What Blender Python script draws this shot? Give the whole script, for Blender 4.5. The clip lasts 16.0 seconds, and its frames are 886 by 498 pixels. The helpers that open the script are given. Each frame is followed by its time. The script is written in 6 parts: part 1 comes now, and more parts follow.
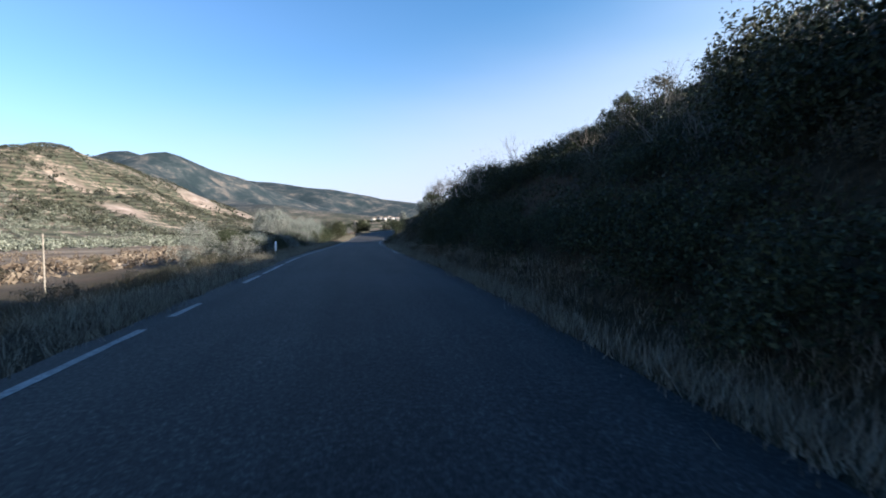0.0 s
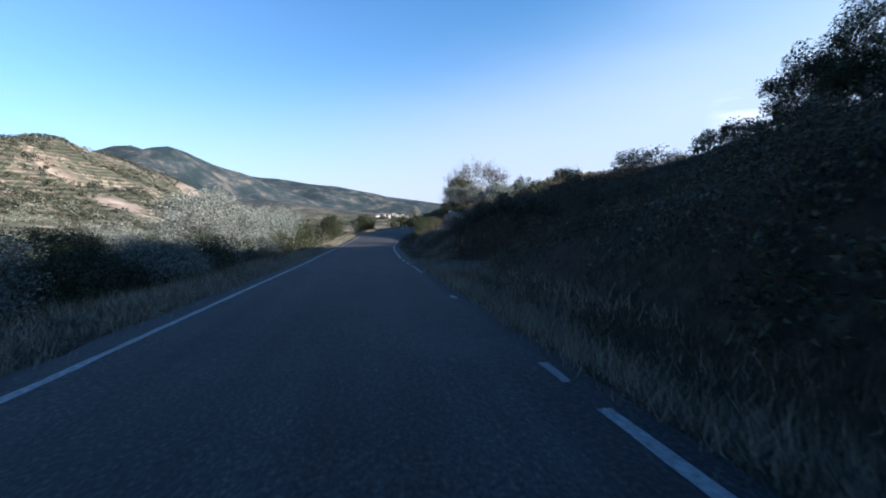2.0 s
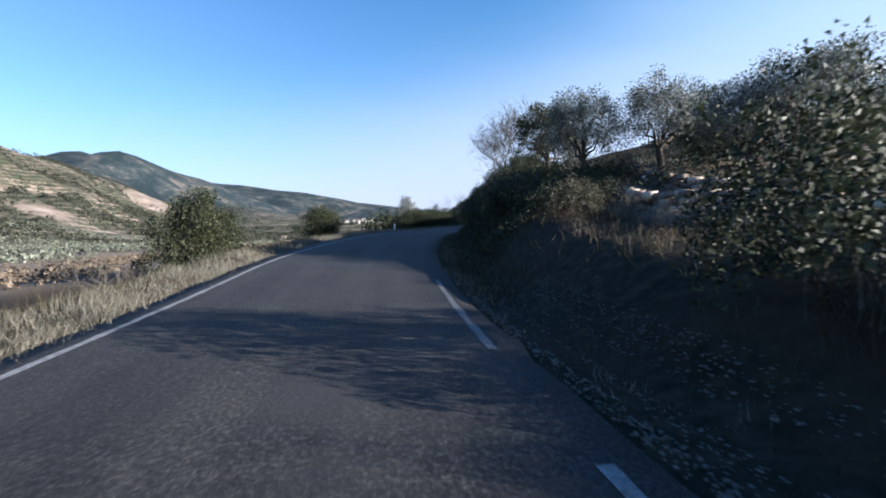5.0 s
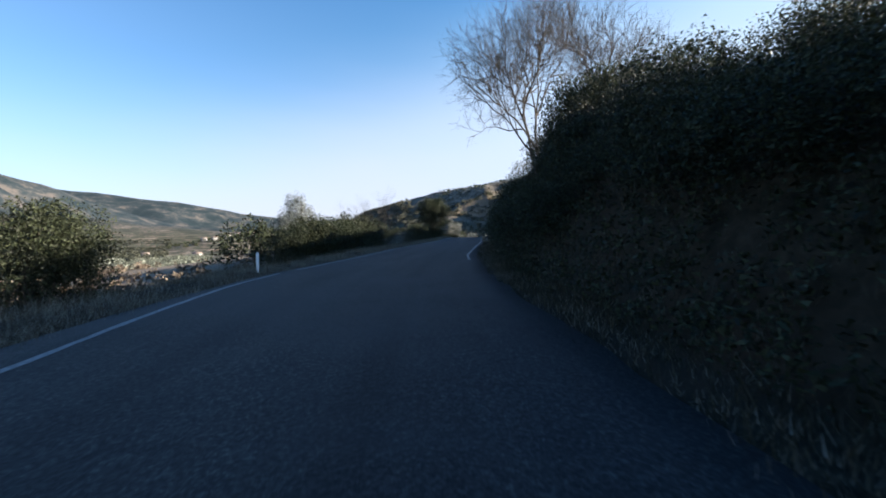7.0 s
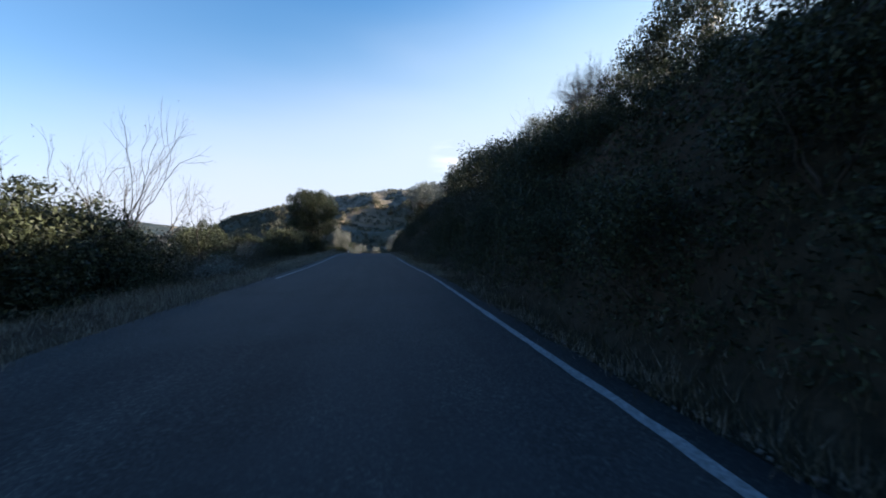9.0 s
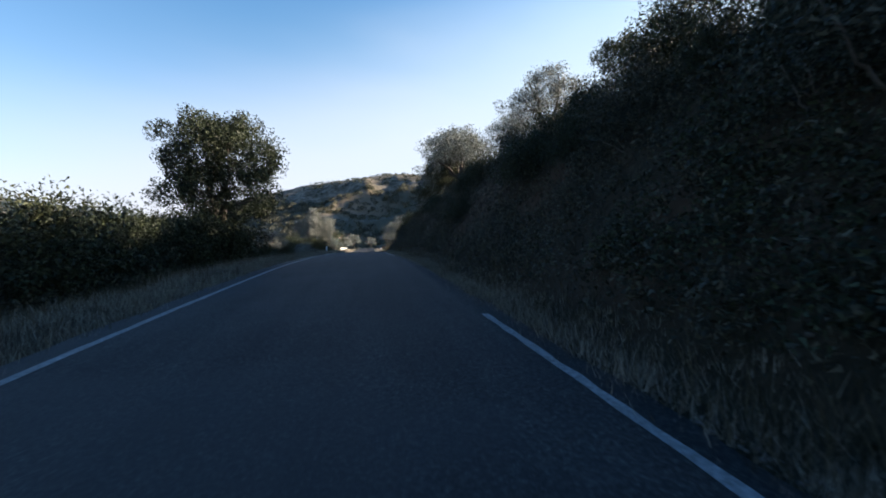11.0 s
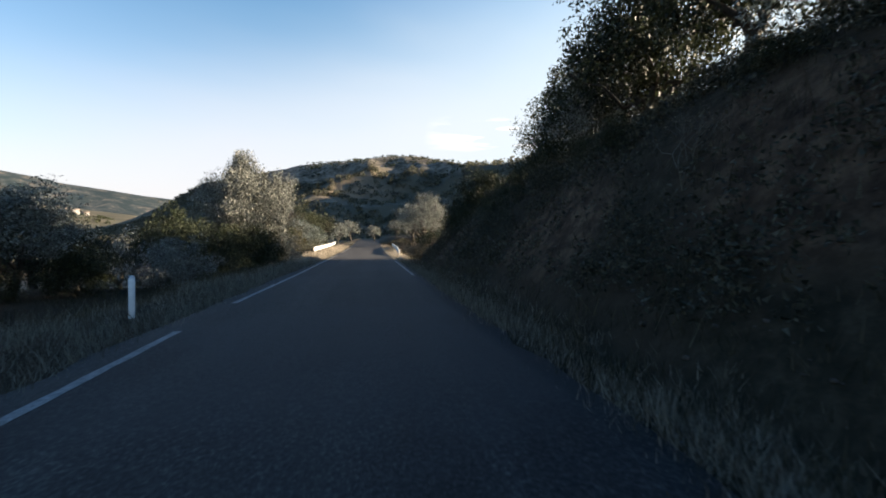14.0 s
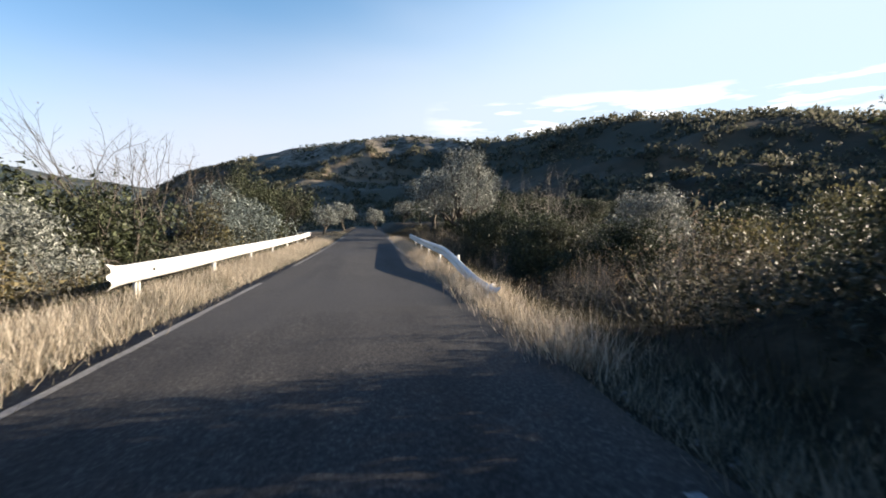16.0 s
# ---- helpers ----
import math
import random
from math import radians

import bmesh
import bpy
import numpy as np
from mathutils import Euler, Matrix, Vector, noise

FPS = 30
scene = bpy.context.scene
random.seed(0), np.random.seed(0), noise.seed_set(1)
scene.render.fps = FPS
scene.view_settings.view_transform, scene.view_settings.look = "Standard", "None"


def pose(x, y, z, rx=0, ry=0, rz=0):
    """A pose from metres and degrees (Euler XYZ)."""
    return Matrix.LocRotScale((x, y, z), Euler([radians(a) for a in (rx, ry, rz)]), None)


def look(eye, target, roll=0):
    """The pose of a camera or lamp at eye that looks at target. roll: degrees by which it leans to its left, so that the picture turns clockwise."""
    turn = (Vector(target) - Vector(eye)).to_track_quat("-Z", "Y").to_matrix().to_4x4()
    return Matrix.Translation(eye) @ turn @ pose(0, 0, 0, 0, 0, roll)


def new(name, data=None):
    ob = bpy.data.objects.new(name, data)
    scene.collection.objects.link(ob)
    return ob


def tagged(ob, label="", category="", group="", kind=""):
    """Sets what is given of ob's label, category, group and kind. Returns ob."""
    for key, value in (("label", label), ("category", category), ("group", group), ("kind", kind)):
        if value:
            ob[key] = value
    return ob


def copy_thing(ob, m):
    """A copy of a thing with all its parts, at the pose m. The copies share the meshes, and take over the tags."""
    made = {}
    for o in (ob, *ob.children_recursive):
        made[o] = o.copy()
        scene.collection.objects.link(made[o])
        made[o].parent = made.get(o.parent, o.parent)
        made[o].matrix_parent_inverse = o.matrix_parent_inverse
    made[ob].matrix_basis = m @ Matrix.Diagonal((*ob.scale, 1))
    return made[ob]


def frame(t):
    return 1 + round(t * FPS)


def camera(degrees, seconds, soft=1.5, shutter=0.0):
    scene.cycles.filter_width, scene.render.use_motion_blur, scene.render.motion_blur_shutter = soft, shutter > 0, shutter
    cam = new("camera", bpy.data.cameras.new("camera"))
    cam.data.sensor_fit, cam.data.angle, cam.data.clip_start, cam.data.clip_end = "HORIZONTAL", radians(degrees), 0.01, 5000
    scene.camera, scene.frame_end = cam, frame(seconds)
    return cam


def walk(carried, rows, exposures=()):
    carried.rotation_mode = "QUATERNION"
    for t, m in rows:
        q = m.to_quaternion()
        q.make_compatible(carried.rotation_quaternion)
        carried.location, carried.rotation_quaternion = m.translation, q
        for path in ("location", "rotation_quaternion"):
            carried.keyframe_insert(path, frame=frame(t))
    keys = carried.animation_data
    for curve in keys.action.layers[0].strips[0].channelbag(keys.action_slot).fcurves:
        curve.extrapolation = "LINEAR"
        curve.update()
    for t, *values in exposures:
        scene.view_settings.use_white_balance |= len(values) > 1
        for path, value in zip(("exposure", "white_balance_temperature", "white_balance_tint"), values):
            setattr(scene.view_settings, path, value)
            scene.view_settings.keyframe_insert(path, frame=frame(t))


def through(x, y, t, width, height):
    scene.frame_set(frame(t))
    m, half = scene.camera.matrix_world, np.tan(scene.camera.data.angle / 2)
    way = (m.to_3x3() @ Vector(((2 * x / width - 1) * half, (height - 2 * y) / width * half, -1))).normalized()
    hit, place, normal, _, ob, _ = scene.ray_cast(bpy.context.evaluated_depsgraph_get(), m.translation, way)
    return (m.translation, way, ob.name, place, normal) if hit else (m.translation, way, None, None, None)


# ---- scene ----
# the camera's path: seconds, x, y, z, yaw, pitch, lean to the left
ROWS = [
    (0.0, 0.00, 0.00, 0.00, -8.16, -2.19, -0.44), (0.5, -0.15, 5.63, 0.14, -7.81, -1.87, -0.46), (1.0, -0.35, 11.42, 0.22, -7.33, -2.87, -0.78),
    (1.5, -0.61, 17.64, 0.27, -7.17, -2.58, -0.35), (2.0, -0.84, 23.96, 0.21, -7.75, -2.44, 0.15), (2.5, -1.02, 30.60, 0.23, -8.21, -2.40, -0.29),
    (3.0, -1.16, 37.47, 0.12, -8.54, -2.54, -0.37), (3.5, -1.22, 44.31, 0.11, -9.51, -2.40, 0.06), (4.0, -1.25, 50.93, 0.15, -9.18, -1.74, -0.37),
    (4.5, -1.26, 56.92, 0.11, -9.79, -2.10, -0.55), (5.0, -1.13, 63.13, 0.11, -11.60, -1.80, -0.80), (5.5, -0.78, 69.51, 0.17, -13.65, -1.50, -1.05),
    (6.0, -0.20, 75.95, 0.48, -16.20, -1.30, -1.35), (6.5, 0.71, 82.33, 0.84, -19.86, -1.50, -1.62), (7.0, 2.13, 88.56, 1.26, -24.92, -0.41, -1.31),
    (7.5, 4.01, 94.48, 1.64, -29.50, -0.07, -0.76), (8.0, 6.53, 100.52, 1.82, -34.65, 0.34, -0.26), (8.5, 9.49, 106.36, 2.01, -37.99, 1.12, -0.15),
    (9.0, 12.79, 112.21, 2.29, -40.00, 0.91, -0.06), (9.5, 16.39, 118.17, 2.57, -41.00, 0.30, -0.30), (10.0, 20.05, 124.16, 2.80, -41.05, 0.00, -0.50),
    (10.5, 23.69, 130.17, 3.00, -40.80, -0.30, -0.80), (11.0, 27.28, 136.13, 3.24, -40.65, -0.70, -1.20), (11.5, 30.79, 141.98, 3.55, -40.30, -0.77, -0.98),
    (12.0, 34.06, 147.53, 3.76, -39.80, -0.39, -0.57), (12.5, 37.06, 152.68, 3.94, -39.75, -1.32, 0.60), (13.0, 40.11, 157.95, 4.00, -39.75, -3.09, 0.64),
    (13.5, 43.11, 163.08, 3.91, -40.01, -3.07, 0.45), (14.0, 46.42, 168.63, 3.99, -40.59, -1.90, 0.99), (14.5, 49.68, 174.05, 3.93, -40.64, -3.13, 1.11),
    (15.0, 52.88, 179.34, 3.80, -40.75, -2.89, 1.65), (15.5, 56.09, 184.60, 3.70, -41.08, -3.58, 1.65), (16.0, 59.52, 190.24, 3.65, -40.64, -3.61, 0.08),
]
cam = camera(90.0, 16.0, soft=1.8, shutter=0.07)
walk(cam, [(t, pose(x, y, z, 90 + pitch, -lean, yaw)) for t, x, y, z, yaw, pitch, lean in ROWS], exposures=[(0.0, 1.35, 5850, 12), (1.5, 1.3, 5650, 12), (4.2, 1.25, 5400, 12), (6.3, 1.35, 5950, 12), (9.2, 1.4, 6150, 12), (11.5, 1.52, 6900, 12), (12.0, 1.85, 8200, 12), (12.6, 1.55, 7200, 12), (14.0, 1.47, 7250, 12), (15.5, 1.47, 7400, 12), (16.0, 1.38, 6600, 12)])

# low winter sun from the right of the road, clear sky
SUN_BEARING, SUN_HEIGHT = 120.0, 16.0
world = bpy.data.worlds.new("sky")
world.use_nodes = True
scene.world = world
sky = world.node_tree.nodes.new("ShaderNodeTexSky")
sky.sky_type, sky.sun_disc = "NISHITA", False
sky.sun_elevation, sky.sun_rotation = radians(SUN_HEIGHT), radians(SUN_BEARING)
sky.air_density, sky.dust_density, sky.ozone_density = 1.0, 0.4, 1.3
wn, wl = world.node_tree.nodes, world.node_tree.links
# a thin pale veil low in the sky, reaching higher towards the sun
way = wn.new("ShaderNodeTexCoord").outputs["Generated"]
up = wn.new("ShaderNodeSeparateXYZ")
wl.new(way, up.inputs["Vector"])
sunward = wn.new("ShaderNodeVectorMath")
sunward.operation = "DOT_PRODUCT"
sunward.inputs[1].default_value = (math.sin(radians(SUN_BEARING)), math.cos(radians(SUN_BEARING)), 0)
wl.new(way, sunward.inputs[0])
lay = wn.new("ShaderNodeMapping")
lay.inputs["Scale"].default_value, lay.inputs["Rotation"].default_value = (1.0, 1.6, 4.0), (0.25, 0.1, 0.6)
wl.new(way, lay.inputs["Vector"])
wisps = wn.new("ShaderNodeTexNoise")
wisps.inputs["Scale"].default_value, wisps.inputs["Detail"].default_value, wisps.inputs["Roughness"].default_value = 1.6, 3, 0.45
wl.new(lay.outputs["Vector"], wisps.inputs["Vector"])


def sums(op, a, b):
    node = wn.new("ShaderNodeMath")
    node.operation = op
    for k, value in enumerate((a, b)):
        if hasattr(value, "links"):
            wl.new(value, node.inputs[k])
        else:
            node.inputs[k].default_value = value
    return node.outputs["Value"]


rise = sums("SUBTRACT", up.outputs["Z"], sums("MULTIPLY", sunward.outputs["Value"], 0.28))
rise = sums("ADD", rise, sums("MULTIPLY", sums("SUBTRACT", wisps.outputs["Fac"], 0.5), 0.12))
veil = wn.new("ShaderNodeMapRange")
veil.interpolation_type = "SMOOTHSTEP"
veil.inputs["From Min"].default_value, veil.inputs["From Max"].default_value = 0.13, 0.53
veil.inputs["To Min"].default_value, veil.inputs["To Max"].default_value = 0.95, 0.0
wl.new(rise, veil.inputs["Value"])
side = wn.new("ShaderNodeMapRange")
side.inputs["From Min"].default_value, side.inputs["From Max"].default_value = -0.8, 0.6
wl.new(sunward.outputs["Value"], side.inputs["Value"])
pale = wn.new("ShaderNodeMix")
pale.data_type = "RGBA"
pale.inputs["A"].default_value, pale.inputs["B"].default_value = (3.3, 3.1, 3.45, 1), (2.85, 3.5, 4.1, 1)
wl.new(side.outputs["Result"], pale.inputs["Factor"])
# deeper blue towards the zenith
height = wn.new("ShaderNodeMapRange")
height.interpolation_type = "SMOOTHSTEP"
height.inputs["From Min"].default_value, height.inputs["From Max"].default_value = 0.38, 0.8
wl.new(up.outputs["Z"], height.inputs["Value"])
low_blue = wn.new("ShaderNodeMix")
low_blue.data_type = "RGBA"
low_blue.inputs["A"].default_value, low_blue.inputs["B"].default_value = (0.62, 0.78, 0.92, 1), (0.64, 1.05, 1.15, 1)
wl.new(side.outputs["Result"], low_blue.inputs["Factor"])
blue = wn.new("ShaderNodeMix")
blue.data_type = "RGBA"
blue.inputs["B"].default_value = (0.13, 0.60, 1.05, 1)
wl.new(low_blue.outputs["Result"], blue.inputs["A"])
wl.new(height.outputs["Result"], blue.inputs["Factor"])
deep = wn.new("ShaderNodeMix")
deep.data_type, deep.blend_type = "RGBA", "MULTIPLY"
deep.inputs["Factor"].default_value = 1.0
wl.new(sky.outputs["Color"], deep.inputs["A"])
wl.new(blue.outputs["Result"], deep.inputs["B"])
cloud = wn.new("ShaderNodeMix")
cloud.data_type = "RGBA"
wl.new(veil.outputs["Result"], cloud.inputs["Factor"])
wl.new(deep.outputs["Result"], cloud.inputs["A"])
wl.new(pale.outputs["Result"], cloud.inputs["B"])
# a few flat clouds over the eastern hills
flat = wn.new("ShaderNodeMapping")
flat.inputs["Scale"].default_value = (4.0, 4.0, 30.0)
wl.new(way, flat.inputs["Vector"])
puffs = wn.new("ShaderNodeTexNoise")
puffs.inputs["Scale"].default_value, puffs.inputs["Detail"].default_value = 1.0, 5
wl.new(flat.outputs["Vector"], puffs.inputs["Vector"])
edge = wn.new("ShaderNodeMapRange")
edge.inputs["From Min"].default_value, edge.inputs["From Max"].default_value = 0.50, 0.60
wl.new(puffs.outputs["Fac"], edge.inputs["Value"])
belt = wn.new("ShaderNodeMapRange")
belt.interpolation_type = "SMOOTHSTEP"
belt.inputs["From Min"].default_value, belt.inputs["From Max"].default_value = 0.17, 0.21
wl.new(up.outputs["Z"], belt.inputs["Value"])
belt_top = wn.new("ShaderNodeMapRange")
belt_top.interpolation_type = "SMOOTHSTEP"
belt_top.inputs["From Min"].default_value, belt_top.inputs["From Max"].default_value = 0.27, 0.23
wl.new(up.outputs["Z"], belt_top.inputs["Value"])
east_side = wn.new("ShaderNodeMapRange")
east_side.inputs["From Min"].default_value, east_side.inputs["From Max"].default_value = 0.60, 0.72
wl.new(up.outputs["X"], east_side.inputs["Value"])
mask = edge.outputs["Result"]
for piece in (belt, belt_top, east_side):
    times = wn.new("ShaderNodeMath")
    times.operation = "MULTIPLY"
    wl.new(mask, times.inputs[0])
    wl.new(piece.outputs["Result"], times.inputs[1])
    mask = times.outputs["Value"]
white = wn.new("ShaderNodeMix")
white.data_type = "RGBA"
white.inputs["B"].default_value = (6.5, 6.3, 6.1, 1)
wl.new(mask, white.inputs["Factor"])
wl.new(cloud.outputs["Result"], white.inputs["A"])
wl.new(white.outputs["Result"], wn["Background"].inputs["Color"])
world.node_tree.nodes["Background"].inputs["Strength"].default_value = 0.105
sun = new("sun", bpy.data.lights.new("sun", "SUN"))
sun.data.energy, sun.data.angle, sun.data.color = 8.0, radians(0.5), (1.0, 0.865, 0.69)
to_sun = Vector((math.sin(radians(SUN_BEARING)) * math.cos(radians(SUN_HEIGHT)), math.cos(radians(SUN_BEARING)) * math.cos(radians(SUN_HEIGHT)), math.sin(radians(SUN_HEIGHT))))
sun.matrix_world = look(to_sun * 300, (0, 0, 0))

# ---- plan: the road's axis, and the height of the ground beside it ----
AXIS = [(-0.40, -0.01, -1.31), (-0.74, 10.98, -1.14), (-1.39, 21.96, -1.11), (-1.75, 32.97, -1.17), (-1.96, 43.98, -1.23),
        (-2.14, 54.98, -1.23), (-2.17, 64.02, -1.25), (-1.89, 72.07, -1.07), (-1.13, 80.12, -0.62), (0.63, 88.08, -0.13),
        (2.68, 93.82, 0.20), (4.95, 99.47, 0.43), (7.68, 104.88, 0.61), (10.67, 110.12, 0.82), (14.78, 117.01, 1.14),
        (20.57, 126.36, 1.51), (26.19, 135.81, 1.85), (31.27, 144.42, 2.26), (36.39, 153.00, 2.56), (41.53, 161.58, 2.60),
        (46.74, 170.13, 2.60), (51.88, 178.71, 2.48), (58.91, 190.24, 2.31), (71.91, 211.56, 2.05), (84.40, 232.05, 2.15)]


def axis_table():
    """The axis, evenly sampled: station, x, y, z, heading."""
    p = np.array(AXIS)
    first, last = p[0] - p[1], p[-1] - p[-2]
    p = np.vstack([p[0] + first, p, p[-1] + last])
    out = []
    for i in range(1, len(p) - 2):
        for k in range(20):
            t = k / 20
            out.append(0.5 * (2 * p[i] + (p[i + 1] - p[i - 1]) * t + (2 * p[i - 1] - 5 * p[i] + 4 * p[i + 1] - p[i + 2]) * t * t
                              + (3 * p[i] - p[i - 1] - 3 * p[i + 1] + p[i + 2]) * t ** 3))
    out = np.array(out + [p[-2]])
    s = np.concatenate([[0], np.cumsum(np.hypot(*np.diff(out[:, :2], axis=0).T))])
    d = np.gradient(out[:, :2], axis=0)
    return s, out[:, 0], out[:, 1], out[:, 2], np.unwrap(np.arctan2(-d[:, 0], d[:, 1]))


TS, TX, TY, TZ, TH = axis_table()
S_END = TS[-1]
N0 = (math.cos(radians(-16)), math.sin(radians(-16)))
BEND = 45.0


def at(s, u):
    """World x, y of station s and offset u (right of the axis is positive)."""
    s, u = np.asarray(s, float), np.asarray(u, float)
    sc = np.clip(s, 0, S_END)
    h = np.interp(sc, TS, TH)
    x = np.interp(sc, TS, TX) - np.sin(h) * (s - sc)
    y = np.interp(sc, TS, TY) + np.cos(h) * (s - sc)
    un = np.clip(u, -BEND, BEND)
    return x + np.cos(h) * un + N0[0] * (u - un), y + np.sin(h) * un + N0[1] * (u - un)


def tab(s, *rows):
    return np.interp(s, [r[0] for r in rows], [r[1] for r in rows])


def half_width(s):
    return tab(s, (0, 2.5), (22, 2.42), (28, 2.4), (45, 2.28), (63, 2.4), (77, 2.8), (88, 3.0), (104, 3.08), (111, 2.9), (132, 2.8),
               (153, 2.55), (169, 2.4), (179, 2.25), (198, 2.22), (208, 2.12), (222, 2.1))


def road_z(s):
    return np.interp(s, TS, TZ)


def step(x):
    x = np.clip(x, 0, 1)
    return x * x * (3 - 2 * x)


def ripple(x, y, size, seed=0.0):
    """Cheap smooth unevenness between -1 and 1."""
    a, b = x / size + seed, y / size - 1.7 * seed
    return (np.sin(a * 2.1 + 1.3 * np.sin(b * 1.7)) + np.sin(b * 2.7 + 1.1 * np.sin(a * 1.3 + 2)) + np.sin((a + b) * 1.9 + np.sin(a * 3.1))) / 3


def ridge(x, y, ox, oy, rows, width, gullies=0.0, size=85.0, seed=7, soft=0.5):
    """A chain of hills round (ox, oy): rows of bearing (degrees, left positive), distance, crest height."""
    b = np.degrees(np.arctan2(-(x - ox), y - oy))
    r = np.hypot(x - ox, y - oy)
    bs = [q[0] for q in rows]
    d = sum(np.interp(b + k * soft, bs, [q[1] for q in rows]) for k in (-1, 0, 1)) / 3
    h = sum(np.interp(b + k * soft, bs, [q[2] for q in rows]) for k in (-1, 0, 1)) / 3
    w = width * d
    front = step((r - (d - w)) / w) * (0.6 + 0.4 * np.clip((r - (d - w)) / w, 0, 1))
    back = 1 - 0.5 * step((r - d) / (0.8 * d))
    folds = gullies * (np.abs(ripple(x, y, size, seed)) + 0.5 * np.abs(ripple(x, y, size * 0.4, seed + 1)))
    front = front * (1 - folds * 4 * front * (1 - front))
    return h * np.where(r < d, front, back)


def far_hills(x, y):
    gully = ripple(x, y, 60) * 0.6 + ripple(x, y, 23, 3) * 0.3
    big = ripple(x, y, 260, 5)
    olive = ridge(x, y, 0, 0, [(-6, 1500, 0), (6, 1350, 14), (13, 1250, 30), (17, 1220, 66), (21, 1200, 100), (24, 1130, 122), (27, 1000, 126),
                               (30, 950, 137), (31.4, 920, 140), (33.5, 880, 139), (35, 840, 128), (37, 800, 114), (50, 700, 90), (75, 650, 70), (110, 700, 60), (150, 900, 0)], 0.68, 0.5, 85, 7)
    peak = ridge(x, y, 0, 0, [(-4, 2700, 60), (5, 2600, 125), (11, 2500, 200), (16, 2400, 276), (17.8, 2330, 286), (19.5, 2270, 300), (21.1, 2220, 322), (22.7, 2190, 343),
                              (24, 2180, 357), (25, 2160, 345), (26, 2150, 325), (30, 2100, 250), (40, 2000, 200), (70, 2000, 120)], 0.45, 0.5, 170, 9)
    blue = ridge(x, y, 0, 0, [(-30, 4000, 60), (-14, 4000, 165), (-10, 4000, 225), (-5, 3900, 259), (-3.5, 3880, 272), (-0.7, 3850, 295), (2.2, 3800, 323), (5, 3800, 364), (7.7, 3800, 374),
                              (10.3, 3800, 393), (13.5, 3820, 416), (16, 3850, 430), (22, 3900, 500), (25.8, 4000, 600), (26.6, 4000, 626), (27.8, 4000, 622), (29, 4000, 590), (34, 4000, 480), (60, 4000, 300)], 0.4, 0.35, 300, 5)
    woods = ridge(x, y, 0, 0, [(-16, 1300, 8), (-10, 1300, 30), (-4, 1400, 48), (2, 1500, 62), (8, 1600, 84), (14, 1700, 112), (22, 1800, 100)], 0.4)
    front = ridge(x, y, 59.5, 190, [(-175, 130, 14), (-130, 150, 26), (-100, 160, 32), (-85, 165, 35), (-81, 163, 38), (-71, 160, 40), (-65, 163, 41), (-60, 177, 44),
                                    (-56, 190, 46), (-51, 205, 47), (-47.5, 218, 47), (-44, 240, 50), (-41, 302, 63.5), (-37.5, 315, 68), (-34, 327, 70), (-29, 333, 67), (-24, 345, 64),
                                    (-18.5, 363, 57), (-11, 410, 47), (-6, 450, 26), (-3, 480, 12), (4, 520, 0)], 0.75, 0.3, 45, 2, 1.2)
    left = np.maximum.reduce([olive * (1 + 0.012 * gully) + 1.2 * gully * step(olive / 30), peak * (1 + 0.012 * gully), blue * (1 + 0.01 * big), woods * (1 + 0.08 * gully)])
    knoll = 30 * np.exp(-((x - 15) ** 2 + (y - 930) ** 2) / 130 ** 2)
    left = np.maximum(left, knoll)
    return np.maximum(left, front * (1 + 0.03 * ripple(x, y, 40, 2)))


def bank_height(s):
    return tab(s, (0, 2.4), (8, 2.4), (12, 2.8), (15, 3.8), (19, 3.5), (24, 2.2), (27, 1.2), (31, 0.6), (36, 0.3), (41, 0.25), (43.5, 1.5), (47, 2.0), (49.5, 0.9), (60, 0.9), (68, 0.8), (74, 1.4), (79, 2.2), (84, 2.8), (93, 3.2), (98, 3.4), (103, 4.4),
               (110, 4.4), (132, 4.3), (145, 4.8), (170, 4.7), (186, 4.8), (191, 4.4), (197, 3.5), (203, 3.1), (207, 2.2), (211, 0.2), (216, -1.2), (240, -1.2), (262, 1.0))


TRACK = [(42.9, 2.4), (41.0, 4.6), (39.2, 7.0), (37.4, 9.6), (35.0, 12.4)]


def off_track(s, u):
    """How far a spot lies outside the farm track (below nought on it)."""
    s, u = np.asarray(s, float), np.asarray(u, float)
    best = np.full(np.broadcast(s, u).shape, 99.0)
    for (s0, u0), (s1, u1) in zip(TRACK, TRACK[1:]):
        ds, du = s1 - s0, u1 - u0
        k = np.clip(((s - s0) * ds + (u - u0) * du) / (ds * ds + du * du), 0, 1)
        best = np.minimum(best, np.hypot(s - s0 - k * ds, u - u0 - k * du) - tab(u0 + k * du, (2.4, 3.0), (3.6, 2.3), (5, 1.4), (8, 1.15), (13, 1.0)))
    return best


